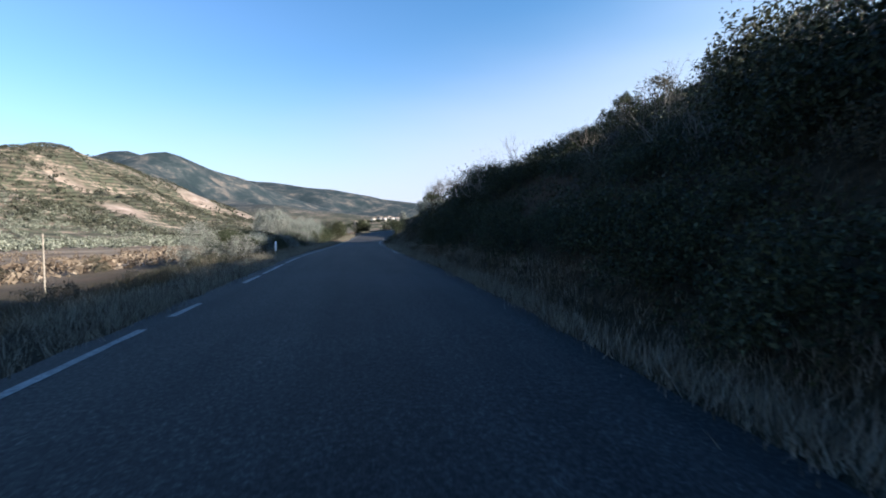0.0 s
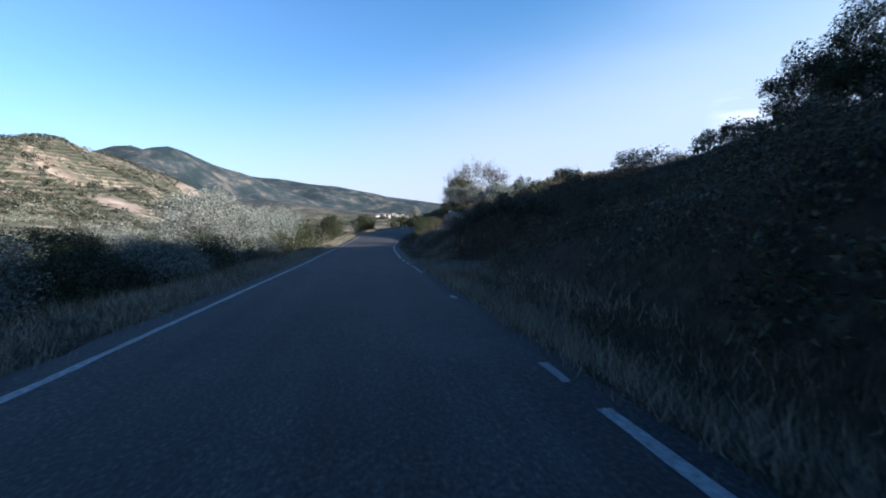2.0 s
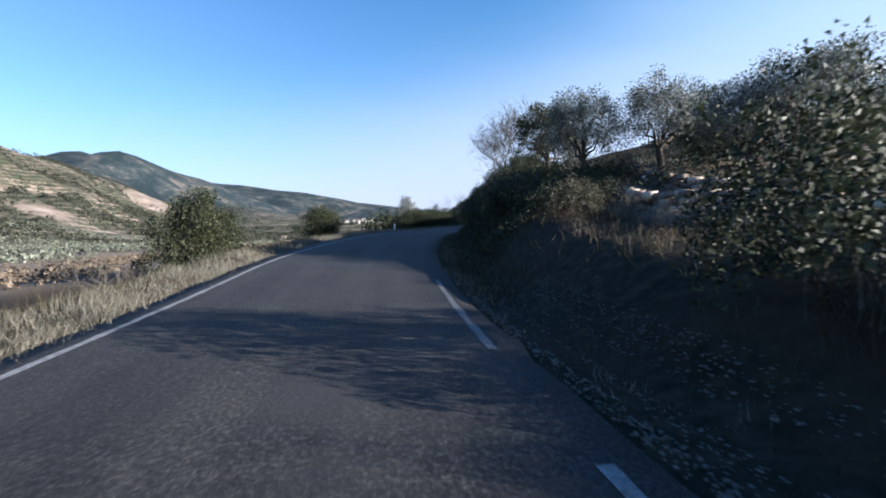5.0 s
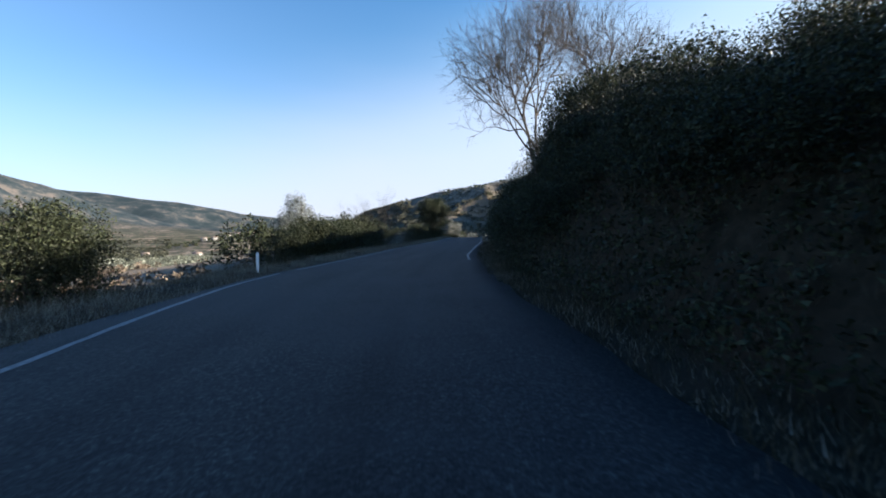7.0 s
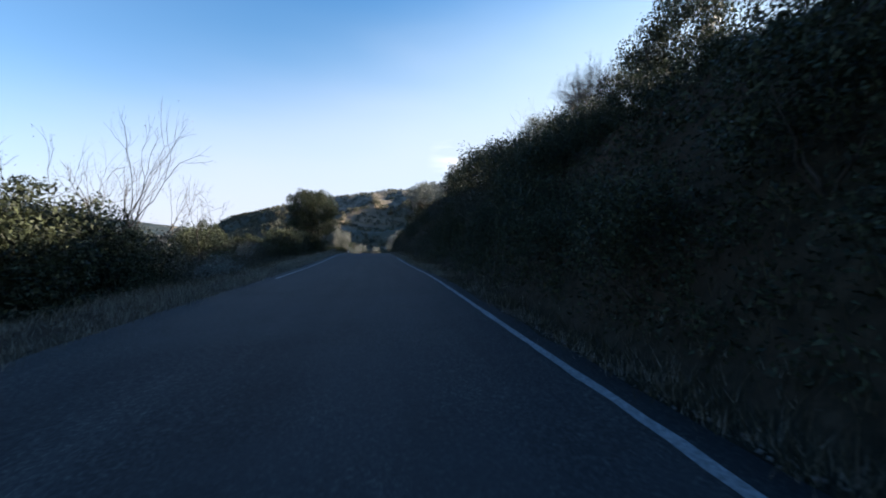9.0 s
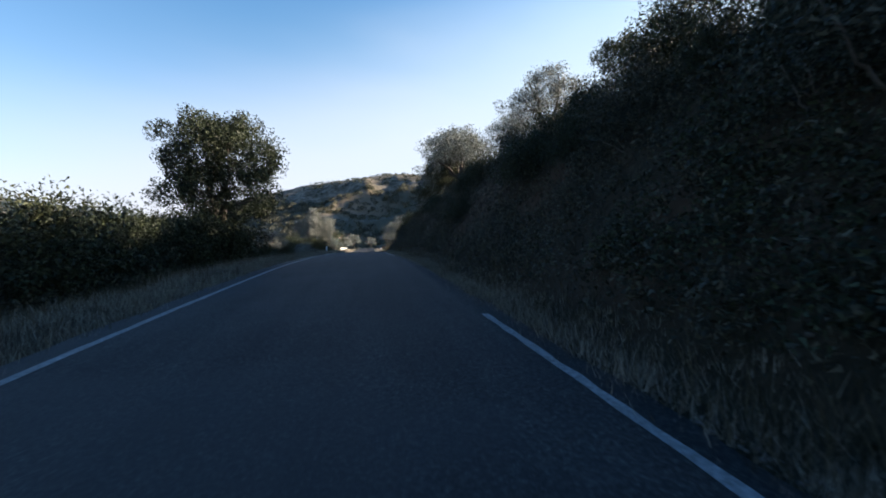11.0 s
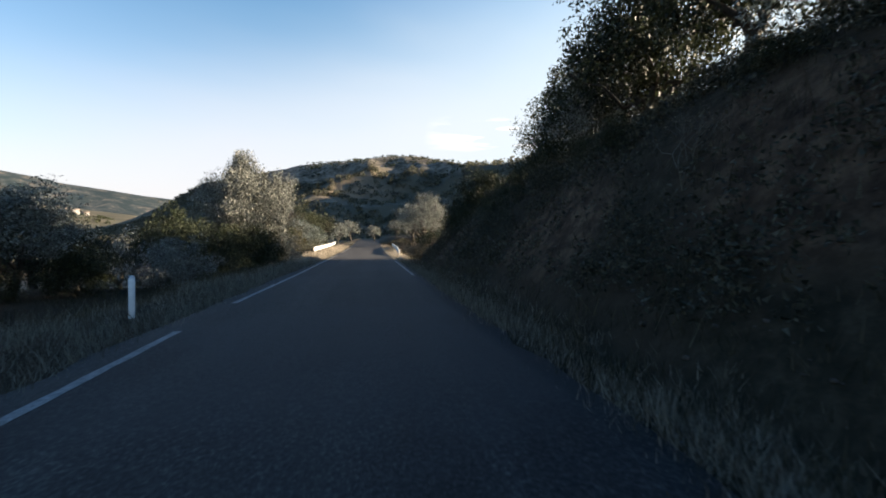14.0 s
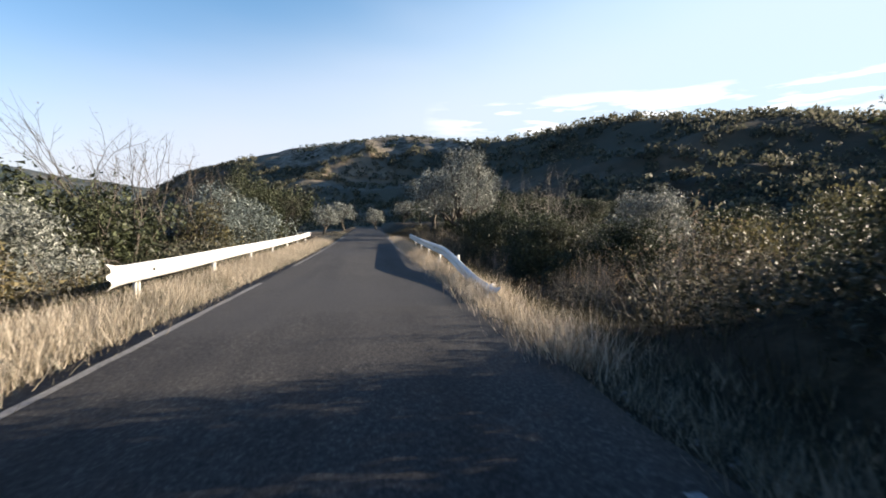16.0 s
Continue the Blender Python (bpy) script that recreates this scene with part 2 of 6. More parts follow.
def ground_z(s, u):
    """The height of the ground at station s, offset u."""
    s, u = np.asarray(s, float), np.asarray(u, float)
    x, y = at(s, u)
    zr, hw = road_z(s), half_width(s)
    rough = ripple(x, y, 1.3, 1) * 0.5 + ripple(x, y, 3.7, 4)
    # left: verge, short slope down, then the valley
    d = -u - hw
    drop = tab(s, (0, 0.9), (40, 0.8), (75, 0.9), (90, 1.6), (125, 1.5), (150, 0.7), (200, 0.7), (209, 2.2), (240, 2.4), (262, 1.0))
    left = -0.03 + 0.10 * step((d - 0.5) / 0.7) - drop * step((d - 1.3) / 3.2)
    left = left + (0.05 * rough) * step((d - 0.4) / 1.2)
    valley = -4.5 - zr + ripple(x, y, 45, 2) * 0.5
    left = left + (valley - left) * step((d - 5) / tab(s, (0, 55), (90, 45), (140, 90), (210, 60)))
    # right: ditch, bank, hillside
    e = u - hw
    hb = bank_height(s)
    wide = (1.6 + 0.62 * np.abs(hb)) * tab(s, (88, 1), (96, 0.66), (124, 0.66), (134, 1))
    foot = 1.1
    right = -0.03 - 0.12 * step((e - 0.4) / 0.4) + (hb + 0.12) * step((e - foot) / wide * 0.92 + 0.08 * step((e - foot) / 0.6)) * step((e - foot) / 0.6)
    incline = tab(s, (-30, 0.42), (8, 0.42), (14, 0.42), (20, 0.5), (28, 0.54), (35, 0.42), (42, 0.32), (50, 0.21), (56, 0.15), (66, 0.15), (80, 0.16), (98, 0.17), (115, 0.25), (150, 0.3), (190, 0.3), (200, 0.18), (210, 0.02))
    run = np.clip(e - foot - wide * tab(s, (0, 1), (22, 1), (28, 0.2), (44, 0.2), (48, 1.0)), 0, None)
    right = right + incline * np.minimum(run, 16) + 0.5 * incline * np.clip(run - 16, 0, 60)
    right = right + rough * (0.03 + 0.10 * step(e / 3)) * step((e - 0.6) / 1.0)
    h = zr + np.where(u < 0, left, right)
    # the farm track that climbs away from the road
    level = zr + tab(u, (2.8, -0.02), (4.5, 0.03), (6, 0.16), (8, 0.5), (10, 1.0), (13, 2.0))
    h = h + (level + 0.02 * rough - h) * (1 - step(off_track(s, u) / 1.3))
    # under the road slab
    h = np.where((np.abs(u) < hw + 0.35), zr - 0.10, h)
    hills = far_hills(x, y) - 4.5
    far = step((np.abs(u) - 30) / 60)
    end = step((s - S_END - 5) / 40)
    mix = np.maximum(far, end * step((np.abs(u) - hw - 4) / 12))
    h = np.maximum(h, np.where(mix > 0, h + (hills - h) * mix, h))
    # past the end of the road the slope ahead takes over
    last = step((s - 296) / 30)
    return h + (np.maximum(hills, h) - h) * last

# ---- materials ----
def material(name):
    m = bpy.data.materials.new(name)
    m.use_nodes = True
    return m, m.node_tree.nodes, m.node_tree.links, m.node_tree.nodes["Principled BSDF"]


def place(nodes):
    return nodes.new("ShaderNodeNewGeometry").outputs["Position"]


def noise_at(nodes, links, where, scale, detail=6, rough=0.6):
    n = nodes.new("ShaderNodeTexNoise")
    n.inputs["Scale"].default_value, n.inputs["Detail"].default_value, n.inputs["Roughness"].default_value = scale, detail, rough
    links.new(where, n.inputs["Vector"])
    return n.outputs["Fac"]


def noise_colour(nodes, links, where, scale):
    n = nodes.new("ShaderNodeTexNoise")
    n.inputs["Scale"].default_value = scale
    links.new(where, n.inputs["Vector"])
    return n.outputs["Color"]


def stain0(nodes, links, where):
    return noise_at(nodes, links, where, 0.3, 3)


def ramp(nodes, links, fac, *stops):
    r = nodes.new("ShaderNodeValToRGB")
    while len(r.color_ramp.elements) < len(stops):
        r.color_ramp.elements.new(0.5)
    for e, (p, c) in zip(r.color_ramp.elements, stops):
        e.position, e.color = p, (*c, 1)
    links.new(fac, r.inputs["Fac"])
    return r.outputs["Color"]


def blend(nodes, links, fac, a, b, how="MIX"):
    m = nodes.new("ShaderNodeMix")
    m.data_type, m.blend_type = "RGBA", how
    for value, socket in ((fac, m.inputs["Factor"]), (a, m.inputs["A"]), (b, m.inputs["B"])):
        if hasattr(value, "links"):
            links.new(value, socket)
        else:
            socket.default_value = value
    return m.outputs["Result"]


def bump(nodes, links, bsdf, height, strength=0.4, distance=0.02):
    b = nodes.new("ShaderNodeBump")
    b.inputs["Strength"].default_value, b.inputs["Distance"].default_value = strength, distance
    links.new(height, b.inputs["Height"])
    links.new(b.outputs["Normal"], bsdf.inputs["Normal"])


def ground_material():
    """Dry winter grass, bare soil and far scrub."""
    m, n, l, b = material("ground")
    p = place(n)
    big, mid, fine = noise_at(n, l, p, 0.02, 5), noise_at(n, l, p, 0.25, 6), noise_at(n, l, p, 4.0, 8, 0.7)
    # near grass and soil, also darkened to stand for the shade of the banks
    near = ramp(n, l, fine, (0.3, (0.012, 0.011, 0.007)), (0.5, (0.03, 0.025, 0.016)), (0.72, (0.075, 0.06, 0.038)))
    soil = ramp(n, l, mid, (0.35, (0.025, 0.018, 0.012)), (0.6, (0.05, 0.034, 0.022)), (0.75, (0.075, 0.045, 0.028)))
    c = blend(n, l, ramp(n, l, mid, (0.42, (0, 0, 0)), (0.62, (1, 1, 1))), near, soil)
    earth = n.new("ShaderNodeAttribute")
    earth.attribute_name = "earth"
    clay = ramp(n, l, noise_at(n, l, p, 2.2, 7, 0.7), (0.36, (0.022, 0.014, 0.010)), (0.5, (0.062, 0.038, 0.024)), (0.64, (0.125, 0.08, 0.05)))
    c = blend(n, l, earth.outputs["Fac"], c, clay)
    # farther off: fields and hillsides in patches
    patch = noise_at(n, l, p, 0.012, 8, 0.65)
    hill = ramp(n, l, patch, (0.40, (0.042, 0.042, 0.03)), (0.47, (0.095, 0.083, 0.062)), (0.55, (0.165, 0.134, 0.106)), (0.66, (0.26, 0.212, 0.17)))
    speck = noise_at(n, l, p, 0.11, 5, 0.8)
    hill = blend(n, l, ramp(n, l, speck, (0.47, (0, 0, 0)), (0.53, (1, 1, 1))), hill, (0.05, 0.057, 0.038, 1))
    bands = n.new("ShaderNodeTexWave")
    bands.bands_direction = "Z"
    bands.inputs["Scale"].default_value, bands.inputs["Distortion"].default_value = 0.06, 7.0
    bands.inputs["Detail"].default_value, bands.inputs["Detail Scale"].default_value = 5, 0.25
    l.new(p, bands.inputs["Vector"])
    hill = blend(n, l, 1.0, hill, ramp(n, l, bands.outputs["Fac"], (0.15, (0.62, 0.64, 0.62)), (0.55, (1.0, 1.0, 1.0)), (0.9, (1.22, 1.18, 1.14))), "MULTIPLY")
    bare = n.new("ShaderNodeAttribute")
    bare.attribute_name = "bare"
    cliff = ramp(n, l, noise_at(n, l, p, 0.03, 7, 0.7), (0.38, (0.125, 0.098, 0.078)), (0.52, (0.235, 0.188, 0.154)), (0.66, (0.33, 0.28, 0.235)))
    hill = blend(n, l, bare.outputs["Fac"], hill, cliff)
    # dark scrub on the slopes ahead and east, with backlit shade and haze coloured in
    part_x = n.new("ShaderNodeSeparateXYZ")
    l.new(p, part_x.inputs["Vector"])
    east = n.new("ShaderNodeMapRange")
    east.inputs["From Min"].default_value, east.inputs["From Max"].default_value = 20, 90
    l.new(part_x.outputs["X"], east.inputs["Value"])
    thick = ramp(n, l, patch, (0.36, (0.05, 0.05, 0.036)), (0.52, (0.085, 0.078, 0.056)), (0.62, (0.17, 0.135, 0.096)), (0.72, (0.28, 0.215, 0.15)))
    hill = blend(n, l, east.outputs["Result"], hill, thick)
    # ploughed and stubble fields in the valley
    land = n.new("ShaderNodeAttribute")
    land.attribute_name = "land"
    stubble = ramp(n, l, noise_at(n, l, p, 0.05, 6, 0.6), (0.36, (0.11, 0.082, 0.06)), (0.5, (0.18, 0.145, 0.107)), (0.64, (0.25, 0.205, 0.155)))
    stubble = blend(n, l, 1.0, stubble, ramp(n, l, fine, (0.3, (0.7, 0.7, 0.68)), (0.7, (1.1, 1.1, 1.08))), "MULTIPLY")
    c = blend(n, l, land.outputs["Fac"], c, stubble)
    crest = n.new("ShaderNodeAttribute")
    crest.attribute_name = "crest"
    heath = ramp(n, l, noise_at(n, l, p, 0.16, 8, 0.75), (0.40, (0.045, 0.042, 0.03)), (0.5, (0.125, 0.108, 0.082)), (0.62, (0.21, 0.185, 0.15)))
    hill = blend(n, l, crest.outputs["Fac"], hill, heath)
    dist = n.new("ShaderNodeVectorMath")
    dist.operation = "LENGTH"
    shift = n.new("ShaderNodeVectorMath")
    shift.operation = "SUBTRACT"
    l.new(p, shift.inputs[0])
    shift.inputs[1].default_value = (25, 110, 0)
    l.new(shift.outputs["Vector"], dist.inputs[0])
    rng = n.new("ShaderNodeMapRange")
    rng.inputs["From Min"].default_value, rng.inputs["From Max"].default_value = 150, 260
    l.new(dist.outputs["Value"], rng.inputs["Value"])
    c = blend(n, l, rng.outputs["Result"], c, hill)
    # woods on the far ranges, the blue of distance haze mixed into their colour
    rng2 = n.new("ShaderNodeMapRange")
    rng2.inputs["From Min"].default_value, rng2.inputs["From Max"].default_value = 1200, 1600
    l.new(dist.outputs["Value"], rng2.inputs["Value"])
    hazed_wood = ramp(n, l, noise_at(n, l, p, 0.010, 10, 0.75), (0.44, (0.016, 0.026, 0.03)), (0.54, (0.034, 0.043, 0.046)), (0.63, (0.10, 0.09, 0.08)))
    c = blend(n, l, rng2.outputs["Result"], c, hazed_wood)
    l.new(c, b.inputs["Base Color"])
    b.inputs["Roughness"].default_value = 0.95
    b.inputs["Specular IOR Level"].default_value = 0.1
    bump(n, l, b, fine, 0.7, 0.08)
    return m


def asphalt_material():
    m, n, l, b = material("asphalt")
    p = place(n)
    lane = n.new("ShaderNodeUVMap")
    lane.uv_map = "lane"
    stretch = n.new("ShaderNodeMapping")
    stretch.inputs["Scale"].default_value = (1.3, 0.07, 1)
    l.new(lane.outputs["UV"], stretch.inputs["Vector"])
    tracks = noise_at(n, l, stretch.outputs["Vector"], 1.0, 4, 0.55)
    grain, worn, stain = noise_at(n, l, p, 26, 5, 0.85), noise_at(n, l, p, 0.7, 5), noise_at(n, l, p, 0.16, 4)
    c = ramp(n, l, grain, (0.38, (0.013, 0.013, 0.013)), (0.5, (0.032, 0.031, 0.03)), (0.57, (0.058, 0.055, 0.052)), (0.65, (0.115, 0.109, 0.1)))
    c = blend(n, l, 1.0, c, ramp(n, l, tracks, (0.34, (0.66, 0.66, 0.68)), (0.52, (0.95, 0.95, 0.95)), (0.66, (1.15, 1.13, 1.1))), "MULTIPLY")
    crack = n.new("ShaderNodeTexVoronoi")
    crack.feature = "DISTANCE_TO_EDGE"
    crack.inputs["Scale"].default_value = 0.9
    bent = blend(n, l, 0.12, p, noise_colour(n, l, p, 2.0))
    l.new(bent, crack.inputs["Vector"])
    lines = ramp(n, l, crack.outputs["Distance"], (0.0, (1, 1, 1)), (0.012, (0, 0, 0)))
    some = blend(n, l, 1.0, lines, ramp(n, l, stain0(n, l, p), (0.5, (0, 0, 0)), (0.6, (0.7, 0.7, 0.7))), "MULTIPLY")
    c = blend(n, l, some, c, (0.02, 0.02, 0.021, 1))
    tint = ramp(n, l, worn, (0.3, (0.72, 0.72, 0.74)), (0.68, (1.0, 0.99, 0.96)))
    c = blend(n, l, 1.0, c, tint, "MULTIPLY")
    c = blend(n, l, ramp(n, l, stain, (0.52, (0, 0, 0)), (0.6, (0.5, 0.5, 0.5))), c, (0.04, 0.039, 0.039, 1))
    l.new(c, b.inputs["Base Color"])
    b.inputs["Roughness"].default_value = 0.8
    b.inputs["Specular IOR Level"].default_value = 0.2
    bump(n, l, b, grain, 0.5, 0.008)
    return m


def plain(name, base, rough=0.8, grain=30.0, spread=0.25, metal=0.0, depth=0.004, level=0.3):
    """A surface of one colour with grain and stains."""
    m, n, l, b = material(name)
    p = place(n)
    f, g = noise_at(n, l, p, grain, 6, 0.7), noise_at(n, l, p, grain * 0.07, 4)
    lo, hi = [c * (1 - spread) for c in base], [min(1, c * (1 + spread)) for c in base]
    c = ramp(n, l, f, (0.3, lo), (0.7, hi))
    c = blend(n, l, 1.0, c, ramp(n, l, g, (0.3, (0.8, 0.79, 0.77)), (0.65, (1, 1, 1))), "MULTIPLY")
    l.new(c, b.inputs["Base Color"])
    b.inputs["Roughness"].default_value, b.inputs["Metallic"].default_value = rough, metal
    b.inputs["Specular IOR Level"].default_value = level
    bump(n, l, b, f, 0.5, depth)
    return m


def leaf_material(name, dark, mid, light, rough=0.55, shine=0.3, through=0.25):
    """Leaves: each leaf a shade of its own, each plant a little apart; some light comes through."""
    m, n, l, b = material(name)
    isle, own = n.new("ShaderNodeNewGeometry").outputs["Random Per Island"], n.new("ShaderNodeObjectInfo").outputs["Random"]
    c = ramp(n, l, isle, (0.05, dark), (0.5, mid), (0.95, light))
    c = blend(n, l, 1.0, c, ramp(n, l, own, (0.0, (0.78, 0.82, 0.8)), (1.0, (1.1, 1.0, 0.92))), "MULTIPLY")
    l.new(c, b.inputs["Base Color"])
    b.inputs["Roughness"].default_value, b.inputs["Specular IOR Level"].default_value = rough, shine
    t = n.new("ShaderNodeBsdfTranslucent")
    l.new(c, t.inputs["Color"])
    mix = n.new("ShaderNodeMixShader")
    mix.inputs["Fac"].default_value = through
    l.new(b.outputs["BSDF"], mix.inputs[1])
    l.new(t.outputs["BSDF"], mix.inputs[2])
    l.new(mix.outputs["Shader"], n["Material Output"].inputs["Surface"])
    return m


GROUND = ground_material()
ASPHALT = asphalt_material()
PAINT = plain("worn white road paint", (0.20, 0.20, 0.20), 0.75, 20, 0.6)
TAR = plain("fresh tar", (0.016, 0.016, 0.016), 0.8, 30, 0.4)
WORN = plain("nearly worn off road paint", (0.145, 0.143, 0.14), 0.8, 24, 0.5)
GRAVEL = plain("verge gravel", (0.13, 0.12, 0.108), 0.95, 18, 0.5, depth=0.02)
EARTH_STONE = plain("earthy brown stone", (0.075, 0.062, 0.05), 0.95, 14, 0.5, depth=0.02)
TRACK_EARTH = plain("stony track earth", (0.04, 0.036, 0.03), 0.95, 9, 0.7, depth=0.06)
STONE = plain("dry stone", (0.26, 0.22, 0.185), 0.9, 14, 0.5, depth=0.02)


def vary_stone(m):
    """Each stone a shade of its own."""
    n, l = m.node_tree.nodes, m.node_tree.links
    b = n["Principled BSDF"]
    c = b.inputs["Base Color"].links[0].from_socket
    own, isle = n.new("ShaderNodeObjectInfo").outputs["Random"], n.new("ShaderNodeNewGeometry").outputs["Random Per Island"]
    both = n.new("ShaderNodeMath")
    both.operation = "ADD"
    l.new(own, both.inputs[0])
    l.new(isle, both.inputs[1])
    turn = n.new("ShaderNodeMath")
    turn.operation = "FRACT"
    l.new(both.outputs["Value"], turn.inputs[0])
    shade = ramp(n, l, turn.outputs["Value"], (0.0, (0.35, 0.34, 0.34)), (0.45, (0.75, 0.72, 0.69)), (0.8, (1.2, 1.12, 1.02)), (1.0, (2.3, 2.25, 2.2)))
    l.new(blend(n, l, 1.0, c, shade, "MULTIPLY"), b.inputs["Base Color"])


vary_stone(STONE)
BARK = plain("grey brown bark", (0.062, 0.052, 0.042), 0.9, 14, 0.45, depth=0.02)
PALE_BARK = plain("pale twig bark", (0.13, 0.118, 0.10), 0.9, 20, 0.35, depth=0.01)
STEEL = plain("galvanised steel", (0.55, 0.55, 0.53), 0.55, 12, 0.14, metal=0.1, depth=0.001, level=0.4)
WHITE = plain("white plastic", (0.75, 0.75, 0.72), 0.5, 20, 0.08)
BLACK = plain("black band", (0.03, 0.03, 0.03), 0.5, 20, 0.2)
PLASTER = plain("pale plaster", (0.32, 0.31, 0.295), 0.9, 2, 0.12)
TILE = plain("roof tile", (0.19, 0.15, 0.125), 0.9, 3, 0.3)
GLASS = plain("dark window", (0.03, 0.035, 0.04), 0.15, 3, 0.1, level=0.5)
TIMBER = plain("weathered pole timber", (0.20, 0.18, 0.15), 0.9, 12, 0.3)
OLIVE_LEAF = leaf_material("olive leaves", (0.04, 0.048, 0.04), (0.115, 0.13, 0.12), (0.275, 0.30, 0.285), 0.55, 0.25, 0.18)
FAR_OLIVE_LEAF = leaf_material("far olive leaves", (0.05, 0.06, 0.045), (0.12, 0.132, 0.105), (0.24, 0.26, 0.22), 0.6, 0.15, 0.2)
OAK_LEAF = leaf_material("evergreen oak leaves", (0.011, 0.014, 0.007), (0.027, 0.034, 0.017), (0.064, 0.078, 0.042), 0.55, 0.2, 0.2)
SCRUB_LEAF = leaf_material("scrub leaves", (0.016, 0.019, 0.012), (0.041, 0.044, 0.029), (0.105, 0.102, 0.074), 0.6, 0.25, 0.25)
# paler copy of the scrub leaves: haze and lifted shade are in the colour
FAR_LEAF = leaf_material("haze-lifted hill scrub leaves", (0.05, 0.054, 0.038), (0.11, 0.105, 0.075), (0.20, 0.175, 0.125), 0.7, 0.15, 0.4)
AUTUMN_LEAF = leaf_material("yellowing leaves", (0.036, 0.034, 0.018), (0.075, 0.07, 0.036), (0.15, 0.13, 0.065), 0.6, 0.2, 0.35)
DRY_LEAF = leaf_material("brown dead leaves", (0.08, 0.058, 0.042), (0.15, 0.118, 0.088), (0.25, 0.205, 0.16), 0.7, 0.15, 0.3)
REED_LEAF = leaf_material("pale reed leaves", (0.14, 0.10, 0.055), (0.26, 0.20, 0.12), (0.40, 0.33, 0.21), 0.7, 0.15, 0.35)
# the first is the sunlit copy; the two below are dimmed for shaded verges
SUNLIT_GRASS = leaf_material("sunlit dry grass", (0.14, 0.122, 0.088), (0.32, 0.298, 0.25), (0.52, 0.495, 0.43), 0.7, 0.15, 0.35)
GRASS = leaf_material("dry grass", (0.07, 0.065, 0.05), (0.175, 0.162, 0.132), (0.33, 0.307, 0.255), 0.7, 0.15, 0.35)
GREEN_GRASS = leaf_material("green grey grass", (0.015, 0.016, 0.009), (0.04, 0.039, 0.024), (0.12, 0.105, 0.068), 0.7, 0.15, 0.3)


# ---- mesh helpers ----
def mesh_of(name, verts, faces, mat, smooth=False):
    """A mesh from arrays: verts (n, 3), faces (m, 3 or 4)."""
    verts, faces = np.asarray(verts, np.float32), np.asarray(faces, np.int32)
    me = bpy.data.meshes.new(name)
    me.vertices.add(len(verts))
    me.vertices.foreach_set("co", verts.ravel())
    k = faces.shape[1]
    me.loops.add(faces.size)
    me.loops.foreach_set("vertex_index", faces.ravel())
    me.polygons.add(len(faces))
    me.polygons.foreach_set("loop_start", np.arange(0, faces.size, k, dtype=np.int32))
    me.polygons.foreach_set("loop_total", np.full(len(faces), k, np.int32))
    if smooth:
        me.polygons.foreach_set("use_smooth", np.ones(len(faces), bool))
    me.update(calc_edges=True)
    me.validate()
    for q in (mat if isinstance(mat, (list, tuple)) else [mat]):
        me.materials.append(q)
    return me


def part(name, me, parent, label=""):
    """One mesh as a part of a thing."""
    ob = new(name, me)
    ob.parent = parent
    if label:
        tagged(ob, label)
    return ob


def thing(name, label, category, group="", me=None):
    return tagged(new(name, me), label, category, group)


def grid_faces(rows, cols, first=0):
    i = (np.arange(rows - 1)[:, None] * cols + np.arange(cols - 1)[None]).ravel() + first
    return np.stack([i, i + 1, i + cols + 1, i + cols], 1)


def strip(stations, offsets, lift, mat, name):
    """A ribbon along the road: offsets and lift are arrays (stations x columns)."""
    s = np.repeat(stations[:, None], offsets.shape[1], 1)
    x, y = at(s, offsets)
    z = road_z(s) + lift
    faces = grid_faces(len(stations), offsets.shape[1])[:, ::-1]
    me = mesh_of(name, np.stack([x, y, z], -1).reshape(-1, 3), faces, mat, True)
    uv = np.stack([offsets, s], -1).reshape(-1, 2)[faces.ravel()]
    me.uv_layers.new(name="lane").data.foreach_set("uv", uv.astype(np.float32).ravel())
    return me


def tube(points, radii, sides=6):
    """Vertices and faces of a tapering tube."""
    p, r = np.asarray(points, float), np.asarray(radii, float)
    d = np.gradient(p, axis=0)
    d /= np.linalg.norm(d, axis=1)[:, None] + 1e-9
    ref = np.where(np.abs(d[:, 2:3]) > 0.9, [[1.0, 0, 0]], [[0, 0, 1.0]])
    a = np.cross(d, ref)
    a /= np.linalg.norm(a, axis=1)[:, None]
    b = np.cross(d, a)
    t = np.linspace(0, 2 * np.pi, sides, endpoint=False)
    v = p[:, None] + r[:, None, None] * (np.cos(t)[None, :, None] * a[:, None] + np.sin(t)[None, :, None] * b[:, None])
    i = np.arange(len(p) - 1)[:, None] * sides + np.arange(sides)[None]
    j = np.arange(len(p) - 1)[:, None] * sides + (np.arange(sides)[None] + 1) % sides
    f = np.stack([i, j, j + sides, i + sides], -1).reshape(-1, 4)
    return v.reshape(-1, 3), f


def join(pieces):
    vs, fs, n = [], [], 0
    for v, f in pieces:
        vs.append(v)
        fs.append(np.asarray(f) + n)
        n += len(v)
    return np.vstack(vs), np.vstack(fs)


def box_piece(size, centre=(0, 0, 0)):
    x, y, z = [q / 2 for q in size]
    v = np.array([(sx * x, sy * y, sz * z) for sx in (-1, 1) for sy in (-1, 1) for sz in (-1, 1)]) + np.array(centre)
    f = np.array([(0, 1, 3, 2), (4, 6, 7, 5), (0, 4, 5, 1), (2, 3, 7, 6), (0, 2, 6, 4), (1, 5, 7, 3)])
    return v, f


